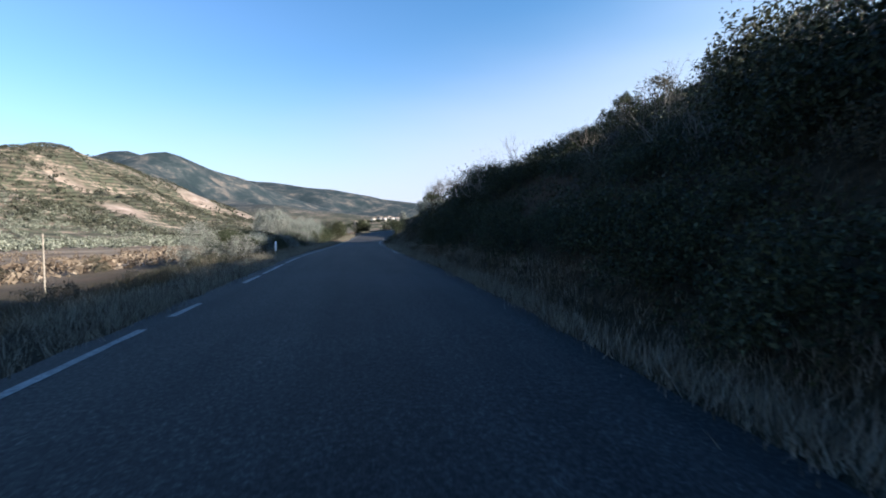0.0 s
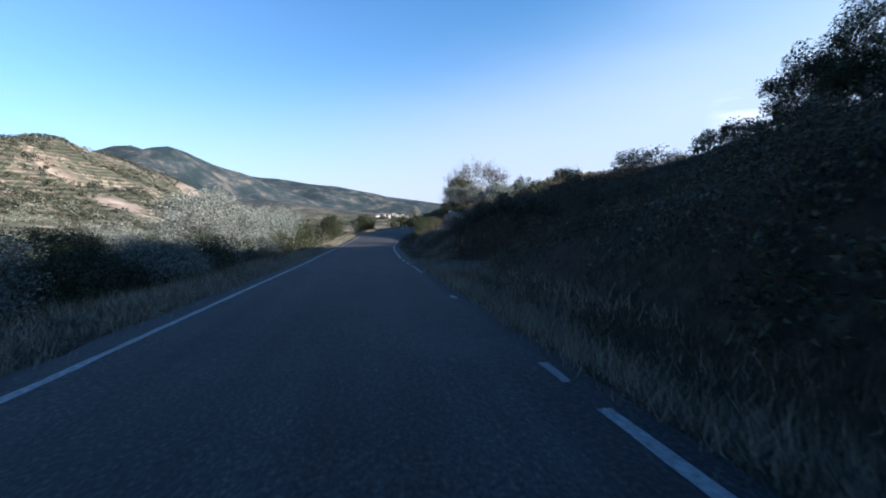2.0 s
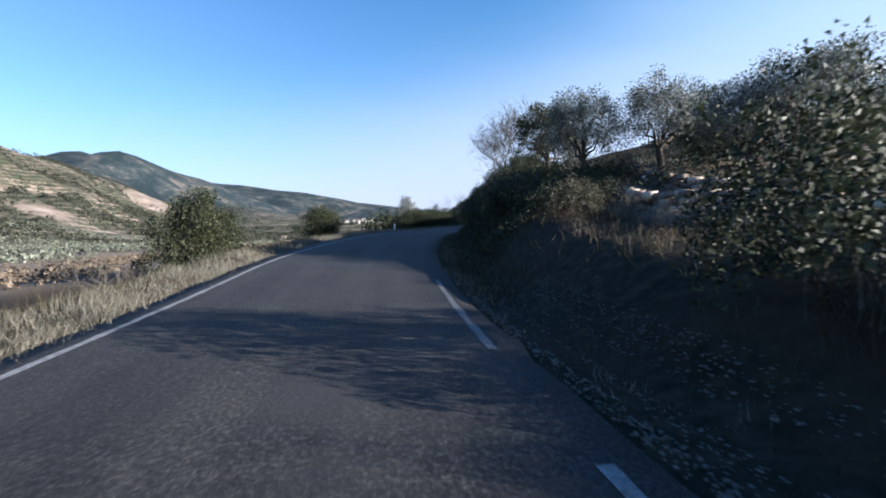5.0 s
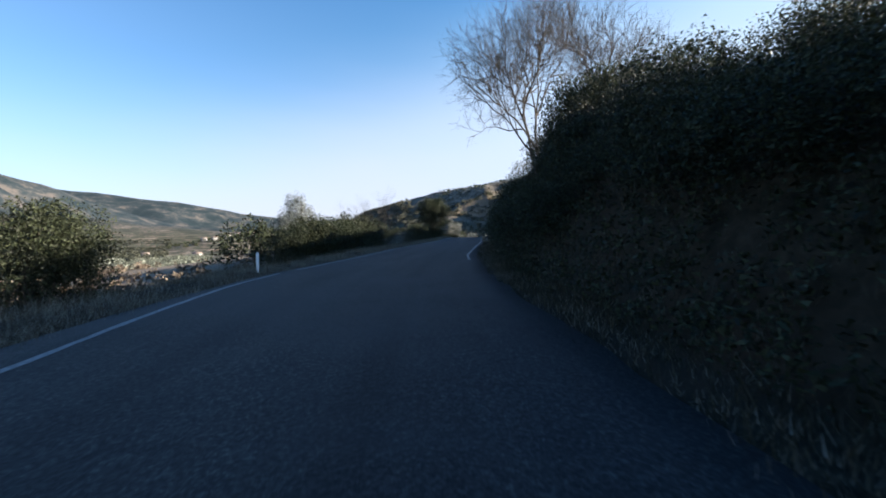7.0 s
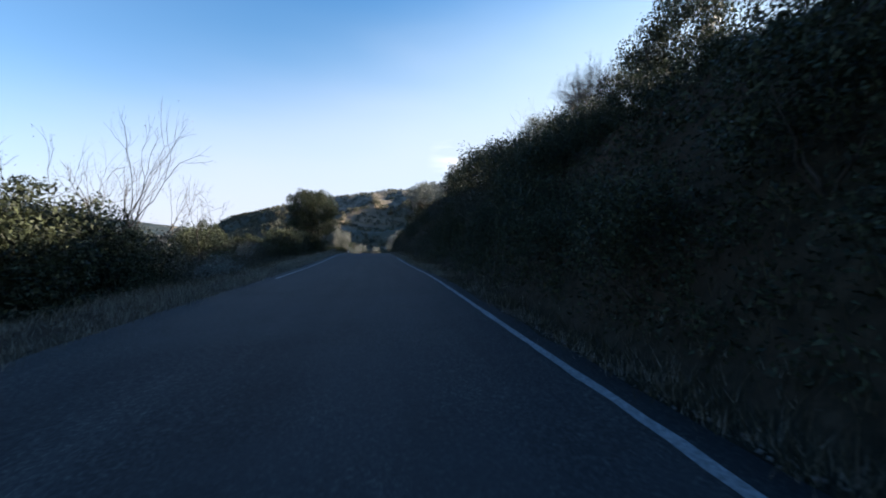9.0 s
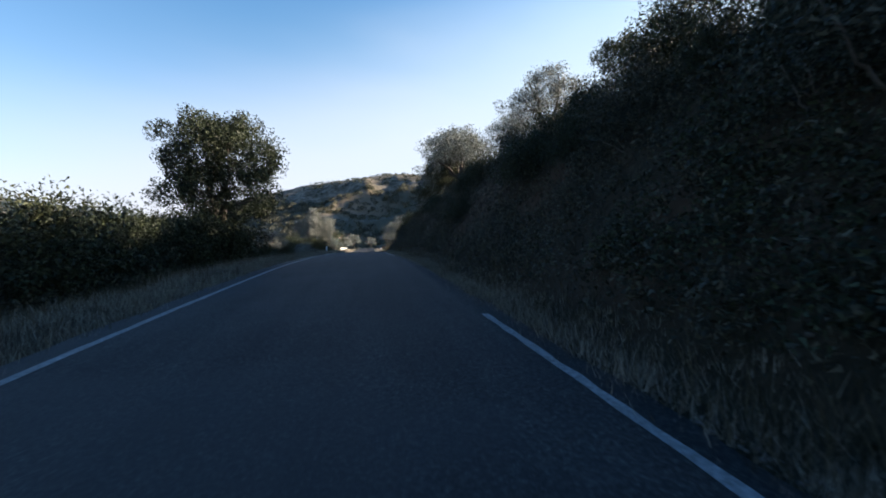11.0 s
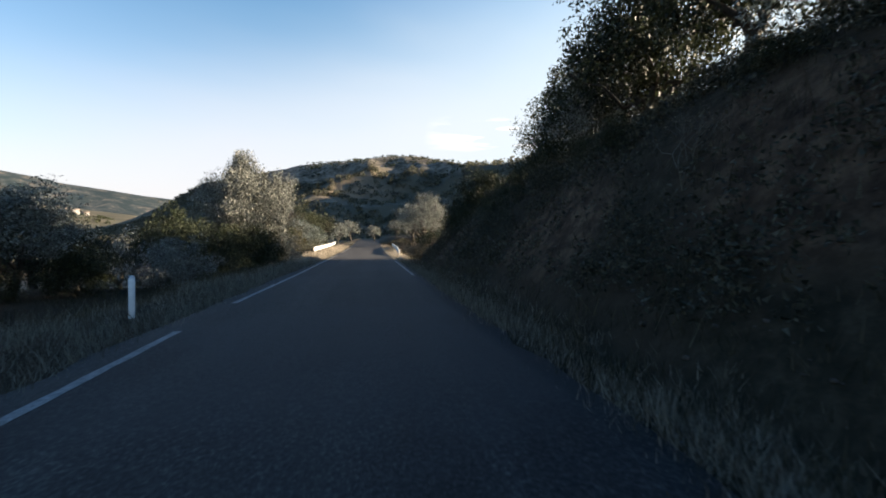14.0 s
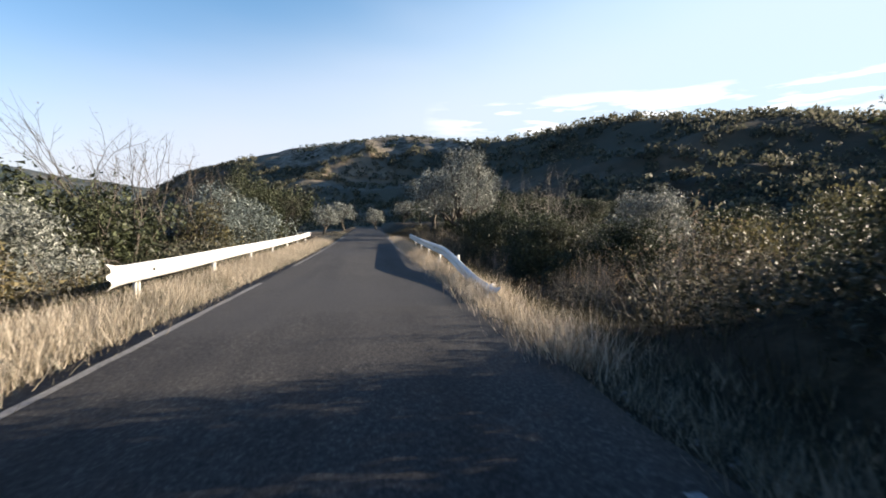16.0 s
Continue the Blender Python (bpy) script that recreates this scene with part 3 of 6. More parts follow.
def leaves(rng, centres, sizes, slim=0.5):
    """Small pointed leaves, turned at random."""
    n = len(centres)
    a = rng.normal(size=(n, 3))
    a /= np.linalg.norm(a, axis=1)[:, None]
    b = np.cross(a, rng.normal(size=(n, 3)))
    b /= np.linalg.norm(b, axis=1)[:, None]
    a, b = a * sizes[:, None] * 0.5, b * sizes[:, None] * 0.5 * slim
    v = np.stack([centres - a + b, centres - a * 0.7 - b, centres + a * 1.2], 1).reshape(-1, 3)
    return v, np.arange(3 * n).reshape(-1, 3)


# ---- the ground, the road ----
def spread_lines(inner, first, reach, ratio):
    out, x, d = [], inner, first
    while x < reach:
        x += d
        d *= ratio
        out.append(x)
    return out


def crest_field(x, y):
    """The stubble field along the top of the hill ahead, and a ledge lower down."""
    b = np.degrees(np.arctan2(-(x - 59.5), y - 190))
    r = np.hypot(x - 59.5, y - 190)
    over = r / np.interp(b, [-60, -45, -41, -36, -24, -8], [185, 230, 300, 325, 345, 430]) + 0.04 * ripple(x, y, 30)
    top = step((over - 0.80) / 0.04) * step((b + 46) / 3) * step((-16 - b) / 4) * step((1.3 - over) / 0.1)
    ledge = step((over - 0.60) / 0.02) * step((0.66 - over) / 0.02) * step((b + 95) / 5) * step((-20 - b) / 4)
    return np.maximum(top, 0.7 * ledge)


def bare_spurs(x, y):
    """Eroded pale faces below the castle and on the next spur."""
    b, r = np.degrees(np.arctan2(-x, y)), np.hypot(x, y)
    out = 0.0
    for b0, r0, wide, deep in ((20.6, 1080, 2.0, 120), (15.2, 1120, 1.9, 110), (31.5, 700, 1.6, 40), (27.5, 600, 2.0, 26)):
        q = ((b - b0) / wide) ** 2 + ((r - r0) / deep) ** 2
        out = np.maximum(out, step((1.25 + 0.5 * ripple(x, y, 38, b0) - q) / 0.6))
    return out


def earth_face(s, u):
    """Bare brown earth showing in the cutting, between the scrub."""
    x, y = at(s, u)
    out = 0.0
    for s0, u0, long, deep in ((171.5, 5.6, 5.0, 1.6), (162.0, 5.8, 3.5, 1.6), (203.0, 5.4, 3.2, 1.8), (184.0, 5.8, 4.0, 1.2), (191.5, 5.0, 3.0, 1.0)):
        q = ((s - s0) / long) ** 2 + ((u - u0) / deep) ** 2
        out = np.maximum(out, step((1.2 + 0.55 * ripple(x, y, 1.1, s0) - q) / 0.7))
    return out


def build_ground():
    us = list(np.arange(-12, 12.01, 0.4))
    out = spread_lines(12, 0.6, 4700, 1.055)
    us = np.array([-q for q in out[::-1]] + us + out)
    ss = list(np.arange(-24, 262, 0.8))
    ss = np.array([-24 - q for q in spread_lines(0, 1.5, 900, 1.09)][::-1] + ss + [262 + q for q in spread_lines(0, 1.5, 4600, 1.045)])
    s, u = np.meshgrid(ss, us, indexing="ij")
    x, y = at(s, u)
    z = ground_z(s, u)
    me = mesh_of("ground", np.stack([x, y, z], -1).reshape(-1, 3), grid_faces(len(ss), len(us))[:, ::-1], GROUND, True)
    # valley fields; the slope beyond the wall is tanned to look sunlit
    land = np.maximum(step((-u - 9) / 8), step((u - 7.2) / 1.2) * step((s - 57) / 4) * step((90 - s) / 8) * step((26 - u) / 8)).ravel().astype(np.float32)
    me.attributes.new("land", "FLOAT", "POINT").data.foreach_set("value", land)
    me.attributes.new("earth", "FLOAT", "POINT").data.foreach_set("value", (earth_face(s, u) * (u > 0)).ravel().astype(np.float32))
    me.attributes.new("bare", "FLOAT", "POINT").data.foreach_set("value", bare_spurs(x, y).ravel().astype(np.float32))
    me.attributes.new("crest", "FLOAT", "POINT").data.foreach_set("value", crest_field(x, y).ravel().astype(np.float32))
    return tagged(new("ground", me), "dry grass verges, fields and scrubby brown hills", "ground", kind="structure")


def build_road():
    ss = np.arange(-24, 300, 0.75)
    hw = half_width(ss)
    rng = np.random.default_rng(3)
    cols = np.linspace(-1, 1, 13)
    off = cols[None] * (hw[:, None] + 0.28)
    edge = rng.normal(0, 0.035, (len(ss), 2))
    off[:, 0] += edge[:, 0]
    off[:, -1] += edge[:, 1]
    lift = 0.02 * (1 - cols[None] ** 2) + 0 * off
    off = np.hstack([off[:, :1] - 0.04, off, off[:, -1:] + 0.04])
    lift = np.hstack([lift[:, :1] - 0.12, lift, lift[:, -1:] - 0.12])
    me = strip(ss, off, lift, ASPHALT, "road")
    tagged(new("road", me), "worn grey asphalt of a narrow country road", "road", kind="structure")


def paint_line(side, a, b, rng, width=0.11, paint=None):
    ss = np.linspace(a, b, max(3, int((b - a) / 0.35)))
    hw = half_width(ss)
    mid = side * (hw - 0.02) - (tab(ss, (40, 0), (46, 0.22), (56, 0.18), (66, 0.02), (108, 0.12), (112, 0.22), (115, 0.14), (119, 0.06), (130, 0)) if side > 0 else
                                tab(ss, (0, -0.06), (20, -0.08), (28, -0.2), (33, -0.18), (48, -0.08), (55, -0.18), (60, -0.12), (80, -0.3), (88, -0.58), (94, -0.5), (100, 0.0), (104, 0.06), (114, -0.14),
                                    (132, -0.1), (160, -0.2), (165, -0.26), (172, -0.1), (180, -0.24), (190, -0.05), (198, -0.14), (206, -0.03)))
    ragged = rng.normal(0, 0.008, (len(ss), 2))
    off = np.stack([mid - width / 2 + ragged[:, 0], mid + width / 2 + ragged[:, 1]], 1)
    lift = 0.02 * (1 - (off / (hw[:, None] + 0.28)) ** 2) + 0.005
    me = strip(ss, off, lift, paint or PAINT, "edge_line")
    tagged(new("edge_line", me), "worn white painted edge line on asphalt", "road marking", kind="structure")


def build_track():
    """Stony earth laid over the farm track."""
    ss, uu = np.arange(33.5, 48.01, 0.16), np.arange(2.3, 13.4, 0.16)
    s, u = np.meshgrid(ss, uu, indexing="ij")
    x, y = at(s, u)
    edge = off_track(s, u) + 0.22 * ripple(x, y, 0.9, 6)
    z = ground_z(s, u) + 0.035 + 0.012 * ripple(x, y, 0.33, 2)
    beside = half_width(s) + 0.8
    z = np.where(u < beside, road_z(s) - 0.03, z) - 0.06 * step((edge + 0.3) / 0.3) - 0.5 * step((edge - 0.02) / 0.3)
    v = np.stack([x, y, z], -1).reshape(-1, 3)
    n = len(uu)
    i, j = np.meshgrid(np.arange(len(ss) - 1), np.arange(n - 1), indexing="ij")
    f = np.stack([i * n + j, (i + 1) * n + j, (i + 1) * n + j + 1, i * n + j + 1], -1).reshape(-1, 4)[:, ::-1]
    inside = edge[:-1, :-1].reshape(-1) < 0.25
    tagged(new("farm_track", mesh_of("farm_track", v, f[inside], TRACK_EARTH)), "stony pale earth track joining the road", "track", kind="structure")


build_ground()
build_road()
build_track()
line_rng = np.random.default_rng(8)
for a, b in [(-20, 6.1), (6.9, 8.0), (10.8, 12.5), (13.0, 16.6), (17.3, 21.5), (22.3, 58.6), (59.4, 60.1), (62.9, 66.5), (67.5, 103.2), (104.6, 119.5),
             (131.5, 188.0), (190.8, 209.0)]:
    paint_line(-1, a, b, line_rng)
for a, b in [(-20, -6), (23.4, 27.0), (32.7, 33.1), (42.3, 43.4), (44.2, 45.2), (46.5, 65.5), (108.0, 150.0), (168.4, 178.8), (182.0, 182.8),
             (198.0, 208.4), (228, 250)]:
    paint_line(1, a, b, line_rng)


paint_line(-1, 209.0, 217.5, line_rng, 0.10, WORN)
paint_line(-1, 222.0, 250.0, line_rng, 0.10, WORN)
paint_line(1, 27.6, 28.2, line_rng, 0.09, WORN)
paint_line(1, 16.3, 16.7, line_rng, 0.08, WORN)
paint_line(1, 38.5, 41.5, line_rng, 0.10, WORN)
paint_line(1, 68.0, 74.0, line_rng, 0.10, WORN)


# ---- plants ----
def clump_cloud(rng, clumps, per, size, slim):
    """Leaves round clump centres: clumps are rows of x, y, z, radius."""
    c = np.repeat(clumps[:, :3], per, 0)
    r = np.repeat(clumps[:, 3], per)
    d = rng.normal(size=(len(c), 3))
    d /= np.linalg.norm(d, axis=1)[:, None]
    c = c + d * (r * rng.uniform(0.25, 1.0, len(c)) ** 0.6)[:, None]
    return leaves(rng, c, size * rng.uniform(0.6, 1.35, len(c)), slim)


def crown_clumps(rng, n, centre, radii, clump, hollow=0.35, flat=-0.6):
    """Clumps spread in a lumpy ellipsoid, mostly near its skin."""
    d = rng.normal(size=(n, 3))
    d /= np.linalg.norm(d, axis=1)[:, None]
    d[:, 2] = np.where(d[:, 2] < flat, -d[:, 2], d[:, 2])
    lump = 1 + 0.22 * np.sin(d[:, 0] * 5 + rng.uniform(0, 6)) * np.sin(d[:, 1] * 4 + rng.uniform(0, 6)) + 0.14 * np.sin(d[:, 2] * 7 + rng.uniform(0, 6))
    q = d * (hollow + (1 - hollow) * rng.uniform(0, 1, n) ** 0.5)[:, None] * lump[:, None] * np.array(radii) + np.array(centre)
    return np.hstack([q, (clump * rng.uniform(0.6, 1.3, n))[:, None]])


def branch_set(rng, base, tips, wiggle=0.12, sides=6):
    """Limbs from a base to each tip, bending."""
    out = []
    for tip, r in tips:
        t = np.linspace(0, 1, 8)[:, None]
        far = np.linalg.norm(np.array(tip) - base)
        bend = rng.normal(0, wiggle, 3) * far
        kinks = rng.normal(0, 0.05 * far, (8, 3)) * (t * (1 - t)) * 4
        p = base * (1 - t) + np.array(tip) * t + bend * (t * (1 - t)) * 2 + kinks
        out.append(tube(p, r * (0.18 + 0.82 * (1 - t[:, 0]) ** 1.3), sides))
    return out


def make_tree(name, label, seed, height, spread, trunk_h, trunk_r, leaf, leaf_size, slim, n_clumps, per, clump, lean=0.1, group="", flat=-0.55, bark=None, low=0.0, limbs=8):
    """A leafy tree: tapered trunk, limbs, crown of many small leaves."""
    rng = np.random.default_rng(seed)
    root = thing(name, label, "tree", group)
    fork = np.array([rng.normal(0, lean) * trunk_h, rng.normal(0, lean) * trunk_h, trunk_h])
    t = np.linspace(0, 1, 6)[:, None]
    wob = np.sin(np.linspace(0, 5, 6))[:, None] * rng.normal(0, 0.06, 3)[None] * trunk_h
    v = [tube(fork * t + wob * t + np.array([0, 0, -0.25]) * (1 - t), trunk_r * np.array([1.5, 1.08, 0.95, 0.9, 0.85, 0.8]), 9)]
    centre = np.array([fork[0], fork[1], (height + trunk_h * (1 - low)) / 2])
    radii = (spread / 2, spread / 2 * rng.uniform(0.85, 1.1), (height - trunk_h * (1 - low)) / 2)
    clumps = crown_clumps(rng, n_clumps, centre, radii, clump, 0.3, flat)
    fork_top = fork + wob[-1]
    part("trunk", mesh_of("trunk", *join(v), bark or BARK, True), root)
    for k in rng.choice(n_clumps, min(limbs, n_clumps), replace=False):
        limb = branch_set(rng, fork_top - np.array([0, 0, trunk_r]), [(clumps[k, :3], trunk_r * rng.uniform(0.35, 0.65))])
        part("limb", mesh_of("limb", *limb[0], bark or BARK, True), root)
    part("crown", mesh_of("crown", *clump_cloud(rng, clumps, per, leaf_size, slim), leaf), root)
    return root


def make_bush(name, label, seed, height, spread, leaf, leaf_size, slim, n_clumps, per, clump, twigs=5, bark=None, group="", category="bush"):
    """A shrub: stems from the ground and a ragged mass of leaves."""
    rng = np.random.default_rng(seed)
    root = thing(name, label, category, group)
    clumps = crown_clumps(rng, n_clumps, (0, 0, height * 0.46), (spread / 2, spread / 2, height * 0.5), clump, 0.25, -0.75)
    clumps[:, 2] = np.maximum(clumps[:, 2], 0.12)
    for k in rng.choice(n_clumps, min(twigs, n_clumps), replace=False):
        tip = clumps[k, :3] * rng.uniform(0.95, 1.15)
        base = np.array([tip[0] * 0.12, tip[1] * 0.12, -0.2])
        stem = branch_set(rng, base, [(tip, 0.010 + 0.010 * height)], 0.14, 5)
        part("stem", mesh_of("stem", *stem[0], bark or BARK, True), root)
    part("foliage", mesh_of("foliage", *clump_cloud(rng, clumps, per, leaf_size, slim), leaf), root)
    return root


def grow(rng, p, d, length, r, depth, out, tips, spread, sides, kids=2):
    """A bare branch that forks again and again."""
    n = 5
    pts, q, dd = [p], p.copy(), d.copy()
    for _ in range(n - 1):
        dd = dd + rng.normal(0, 0.13, 3) + np.array([0, 0, 0.04])
        dd /= np.linalg.norm(dd)
        q = q + dd * length / (n - 1)
        pts.append(q.copy())
    out.append(tube(pts, np.linspace(r, r * 0.62, n), sides))
    if depth == 0:
        tips.append(q)
        return
    for k in range(kids if depth > 1 else 3):
        nd = dd + rng.normal(0, spread, 3)
        nd /= np.linalg.norm(nd)
        where = pts[-1] if k < 2 else pts[2 + (k % 2)]
        grow(rng, where.copy(), nd, length * rng.uniform(0.6, 0.85), r * 0.58, depth - 1, out, tips, spread, max(3, sides - 1), kids)


def make_bare_tree(name, label, seed, height, trunk_r, depth=5, spread=0.45, stems=1, leafy=0, leaf=None, bark=None, category="tree", group="", kids=2, sides=7):
    rng = np.random.default_rng(seed)
    root = thing(name, label, category, group)
    out, tips = [], []
    for k in range(stems):
        d = np.array([rng.normal(0, 0.12 + 0.05 * stems), rng.normal(0, 0.12 + 0.05 * stems), 1.0])
        d /= np.linalg.norm(d)
        grow(rng, np.array([rng.normal(0, 0.1 * (stems > 1)), rng.normal(0, 0.1 * (stems > 1)), -0.2]), d, height * 0.30, trunk_r, depth, out, tips, spread, sides, kids)
    v, f = join(out)
    v[:, 2] *= height / v[:, 2].max()
    part("branchwork", mesh_of("branchwork", v, f, bark or BARK, True), root)
    if leafy:
        tp = np.array(tips) * np.array([1, 1, height / max(1e-6, (join(out)[0][:, 2]).max())])
        c = tp[rng.integers(0, len(tp), leafy)] + rng.normal(0, 0.12, (leafy, 3))
        part("dead_foliage", mesh_of("dead_foliage", *leaves(rng, c, rng.uniform(0.02, 0.05, leafy), 0.6), leaf or DRY_LEAF), root)
    return root


def stand(proto, s, u, turn=0.0, size=1.0, sink=0.08, tall=None):
    """A copy of a plant at station s, offset u."""
    x, y = at(s, u)
    z = float(ground_z(s, u)) - sink
    ob = copy_thing(proto, pose(float(x), float(y), z, 0, 0, turn))
    ob.scale = (size, size, size if tall is None else tall)
    return ob
# ---- one of each kind of plant, copied below ----
OAK_BUSH = [make_bush("evergreen_shrub", "dark evergreen oak shrub on the shaded roadside bank", 11 + k, 2.7, 3.3, OAK_LEAF, 0.092, 0.6, 120, 58, 0.44, twigs=3) for k in range(3)]
TALL_BUSH = [make_bush("tall_evergreen_shrub", "tall dense dark evergreen shrub below the verge", 15 + k, 4.2, 4.4, OAK_LEAF, 0.1, 0.6, 230, 84, 0.5) for k in range(2)]
SILVER_BUSH = [make_bush("silver_olive_shrub", "tall bushy silver-leaved wild olive beside the road", 55 + k, 4.2, 4.4, OLIVE_LEAF, 0.11, 0.38, 190, 66, 0.5, bark=BARK) for k in range(2)]
SCRUB = [make_bush("scrub_bush", "low grey-green scrub bush with dry twigs", 21 + k, 1.5, 2.2, SCRUB_LEAF, 0.07, 0.5, 90, 36, 0.28, twigs=4, bark=PALE_BARK) for k in range(3)]
BRAMBLE = [make_bare_tree("dry_bramble", "leafless tangled brown bramble with dead leaves", 31 + k, 1.5, 0.016, 3, 0.6, 6, 420, DRY_LEAF, PALE_BARK, "bush", sides=4) for k in range(2)]
OLIVE = [make_tree("olive_tree", "silver-green olive tree with a gnarled grey trunk", 41 + k, 4.4, 4.6, 1.1, 0.19, OLIVE_LEAF, 0.115, 0.38, 175, 96, 0.5, 0.25, flat=-0.6, low=0.1, limbs=8) for k in range(3)]
OLIVE_BUSH = [make_bush("olive_thicket", "bushy silver-leaved olive thicket beside the verge", 51 + k, 2.6, 3.2, OLIVE_LEAF, 0.10, 0.38, 110, 68, 0.42, bark=BARK) for k in range(2)]
OAK_TREE = [make_tree("evergreen_oak", "dark evergreen oak tree with a dense small-leaved crown", 61 + k, 5.0, 4.6, 1.2, 0.17, OAK_LEAF, 0.11, 0.6, 185, 100, 0.52, 0.15, flat=-0.8, low=0.6, limbs=7) for k in range(3)]
BARE_SHRUB = [make_bare_tree("leafless_shrub", "leafless pale shrub of many thin stems", 71 + k, 3.0, 0.022, 4, 0.42, 7, 60, DRY_LEAF, PALE_BARK, "bush", sides=5) for k in range(2)]
POPLAR = [make_bare_tree("poplar_sapling", "slender leafless poplar sapling with upright twigs", 81 + k, 6.0, 0.05, 5, 0.3, 2, 60, DRY_LEAF, BARK, sides=5) for k in range(2)]
YELLOW = [make_bush("yellow_shrub", "shrub with yellowing autumn leaves", 91 + k, 2.6, 2.6, AUTUMN_LEAF, 0.085, 0.6, 130, 34, 0.34, bark=PALE_BARK) for k in range(2)]
REED = [make_bare_tree("dry_reed_clump", "clump of dry brown reeds and stalks", 101, 2.4, 0.012, 1, 0.14, 26, 500, REED_LEAF, PALE_BARK, "reeds", sides=4)]
FAR_OAK = [make_tree("evergreen_oak", "dark evergreen oak tree on the slope", 161 + k, 5.0, 4.6, 1.2, 0.17, OAK_LEAF, 0.2, 0.62, 90, 32, 0.58, 0.15, limbs=4) for k in range(2)]
FAR_BUSH = [make_bush("hillside_shrub", "dark evergreen shrub on the slope", 171 + k, 2.7, 3.3, OAK_LEAF, 0.17, 0.62, 70, 30, 0.48, twigs=2) for k in range(2)]
FAR_OLIVE = [make_tree("olive_tree", "silver-green olive tree in the grove", 181 + k, 4.4, 4.6, 1.1, 0.19, OLIVE_LEAF, 0.2, 0.42, 90, 34, 0.54, 0.25, limbs=4) for k in range(2)]
FAR_SCRUB = [make_bush("scrub_bush", "low grey-brown scrub bush", 191 + k, 1.5, 2.2, SCRUB_LEAF, 0.12, 0.5, 50, 22, 0.32, twigs=2, bark=PALE_BARK) for k in range(2)]
PROTOS = TALL_BUSH + SILVER_BUSH + FAR_OAK + FAR_BUSH + FAR_OLIVE + FAR_SCRUB + OAK_BUSH + SCRUB + BRAMBLE + OLIVE + OLIVE_BUSH + OAK_TREE + BARE_SHRUB + POPLAR + YELLOW + REED
plant_rng = np.random.default_rng(5)


def put(protos, s, u, height=None, wide=None, base=None):
    """A plant of about that height (metres)."""
    if u > 15 or u < -14 or s > 246:
        for near, light in ((OAK_TREE, FAR_OAK), (OAK_BUSH, FAR_BUSH), (OLIVE, FAR_OLIVE), (SCRUB, FAR_SCRUB), (OLIVE_BUSH, FAR_OLIVE)):
            if protos is near:
                protos = light
    k = plant_rng.integers(len(protos))
    p = protos[k]
    size = p["tall"]
    f = (height / size) if height else plant_rng.uniform(0.8, 1.2)
    w = (wide if wide else plant_rng.uniform(0.92, 1.1)) * f
    turn = plant_rng.uniform(0, 360)
    if off_track(s, u) < 0.3 + 0.35 * size * w or (0 < u < 7.5 and earth_face(s, u) > 0.5):
        return None
    return stand(p, s, u, turn, w, 0.08, f)


for protos, tall in ((TALL_BUSH, 4.2), (SILVER_BUSH, 4.2), (FAR_OAK, 5.0), (FAR_BUSH, 2.7), (FAR_OLIVE, 4.4), (FAR_SCRUB, 1.5), (OAK_BUSH, 2.7), (SCRUB, 1.5), (BRAMBLE, 1.5), (OLIVE, 4.4), (OLIVE_BUSH, 2.6), (OAK_TREE, 5.0), (BARE_SHRUB, 3.0), (POPLAR, 6.0), (YELLOW, 2.6), (REED, 2.4)):
    for p in protos:
        p["tall"] = tall


def crest_room(s, u):
    """How tall the scrub may stand on the second bank and the cutting before it breaks the crest."""
    near = tab(s, (86, 1.9), (90, 2.4), (110, 2.9), (118, 2.9), (121, 1.9), (125, 2.6), (130, 3.6), (155, 2.5), (172, 2.1), (190, 1.5), (206, 1.4))
    mid = tab(s, (84, 0.5), (92, 0.4), (96, 1.2), (104, 0.7), (110, 1.1), (117, 0.6), (121, 0.3), (126, 0.5), (130, 1.5), (136, 3.2), (145, 3.4), (158, 1.1), (166, 1.3), (171, 0.9),
              (177, 0.6), (182, 0.4), (196, 0.6), (201, 0.4), (205, 1.4))
    back = tab(s, (84, 0.4), (90, 0.4), (96, 0.7), (103, 1.5), (109, 1.6), (114, 2.4), (119, 1.2), (124, 0.8), (128, 1.2), (134, 2.4), (142, 3.6), (161, 1.5), (168, 1.7), (178, 1.1),
               (184, 0.8), (194, 1.6), (204, 1.0), (208, 2.5))
    room = np.where(u < 7, near + (mid - near) * np.clip((u - 5) / 2, 0, 1), mid + (back - mid) * np.clip((u - 7) / 2, 0, 1))
    return np.where((s > 80) & (s < 208) & (u > 4) & (u < 14), np.maximum(room, 0.35), 9.0)


def fill(kinds, s0, s1, every, u0, u1, h0, h1):
    """Plants at uneven steps along the road."""
    s = s0
    while s < s1:
        kind = kinds[plant_rng.integers(len(kinds))]
        u = plant_rng.uniform(u0, u1)
        room = float(crest_room(s, u))
        put(kind, s, u, min(plant_rng.uniform(h0, h1), room), min(1.7, max(1.0, 0.9 / room)))
        s += every * plant_rng.uniform(0.6, 1.4)


BARE_TREE = make_bare_tree("leafless_tree", "tall leafless tree with a fine net of twigs on the bank", 141, 9.0, 0.085, 6, 0.5, 2, 300, DRY_LEAF, kids=4, sides=6)
PROTOS.append(BARE_TREE)
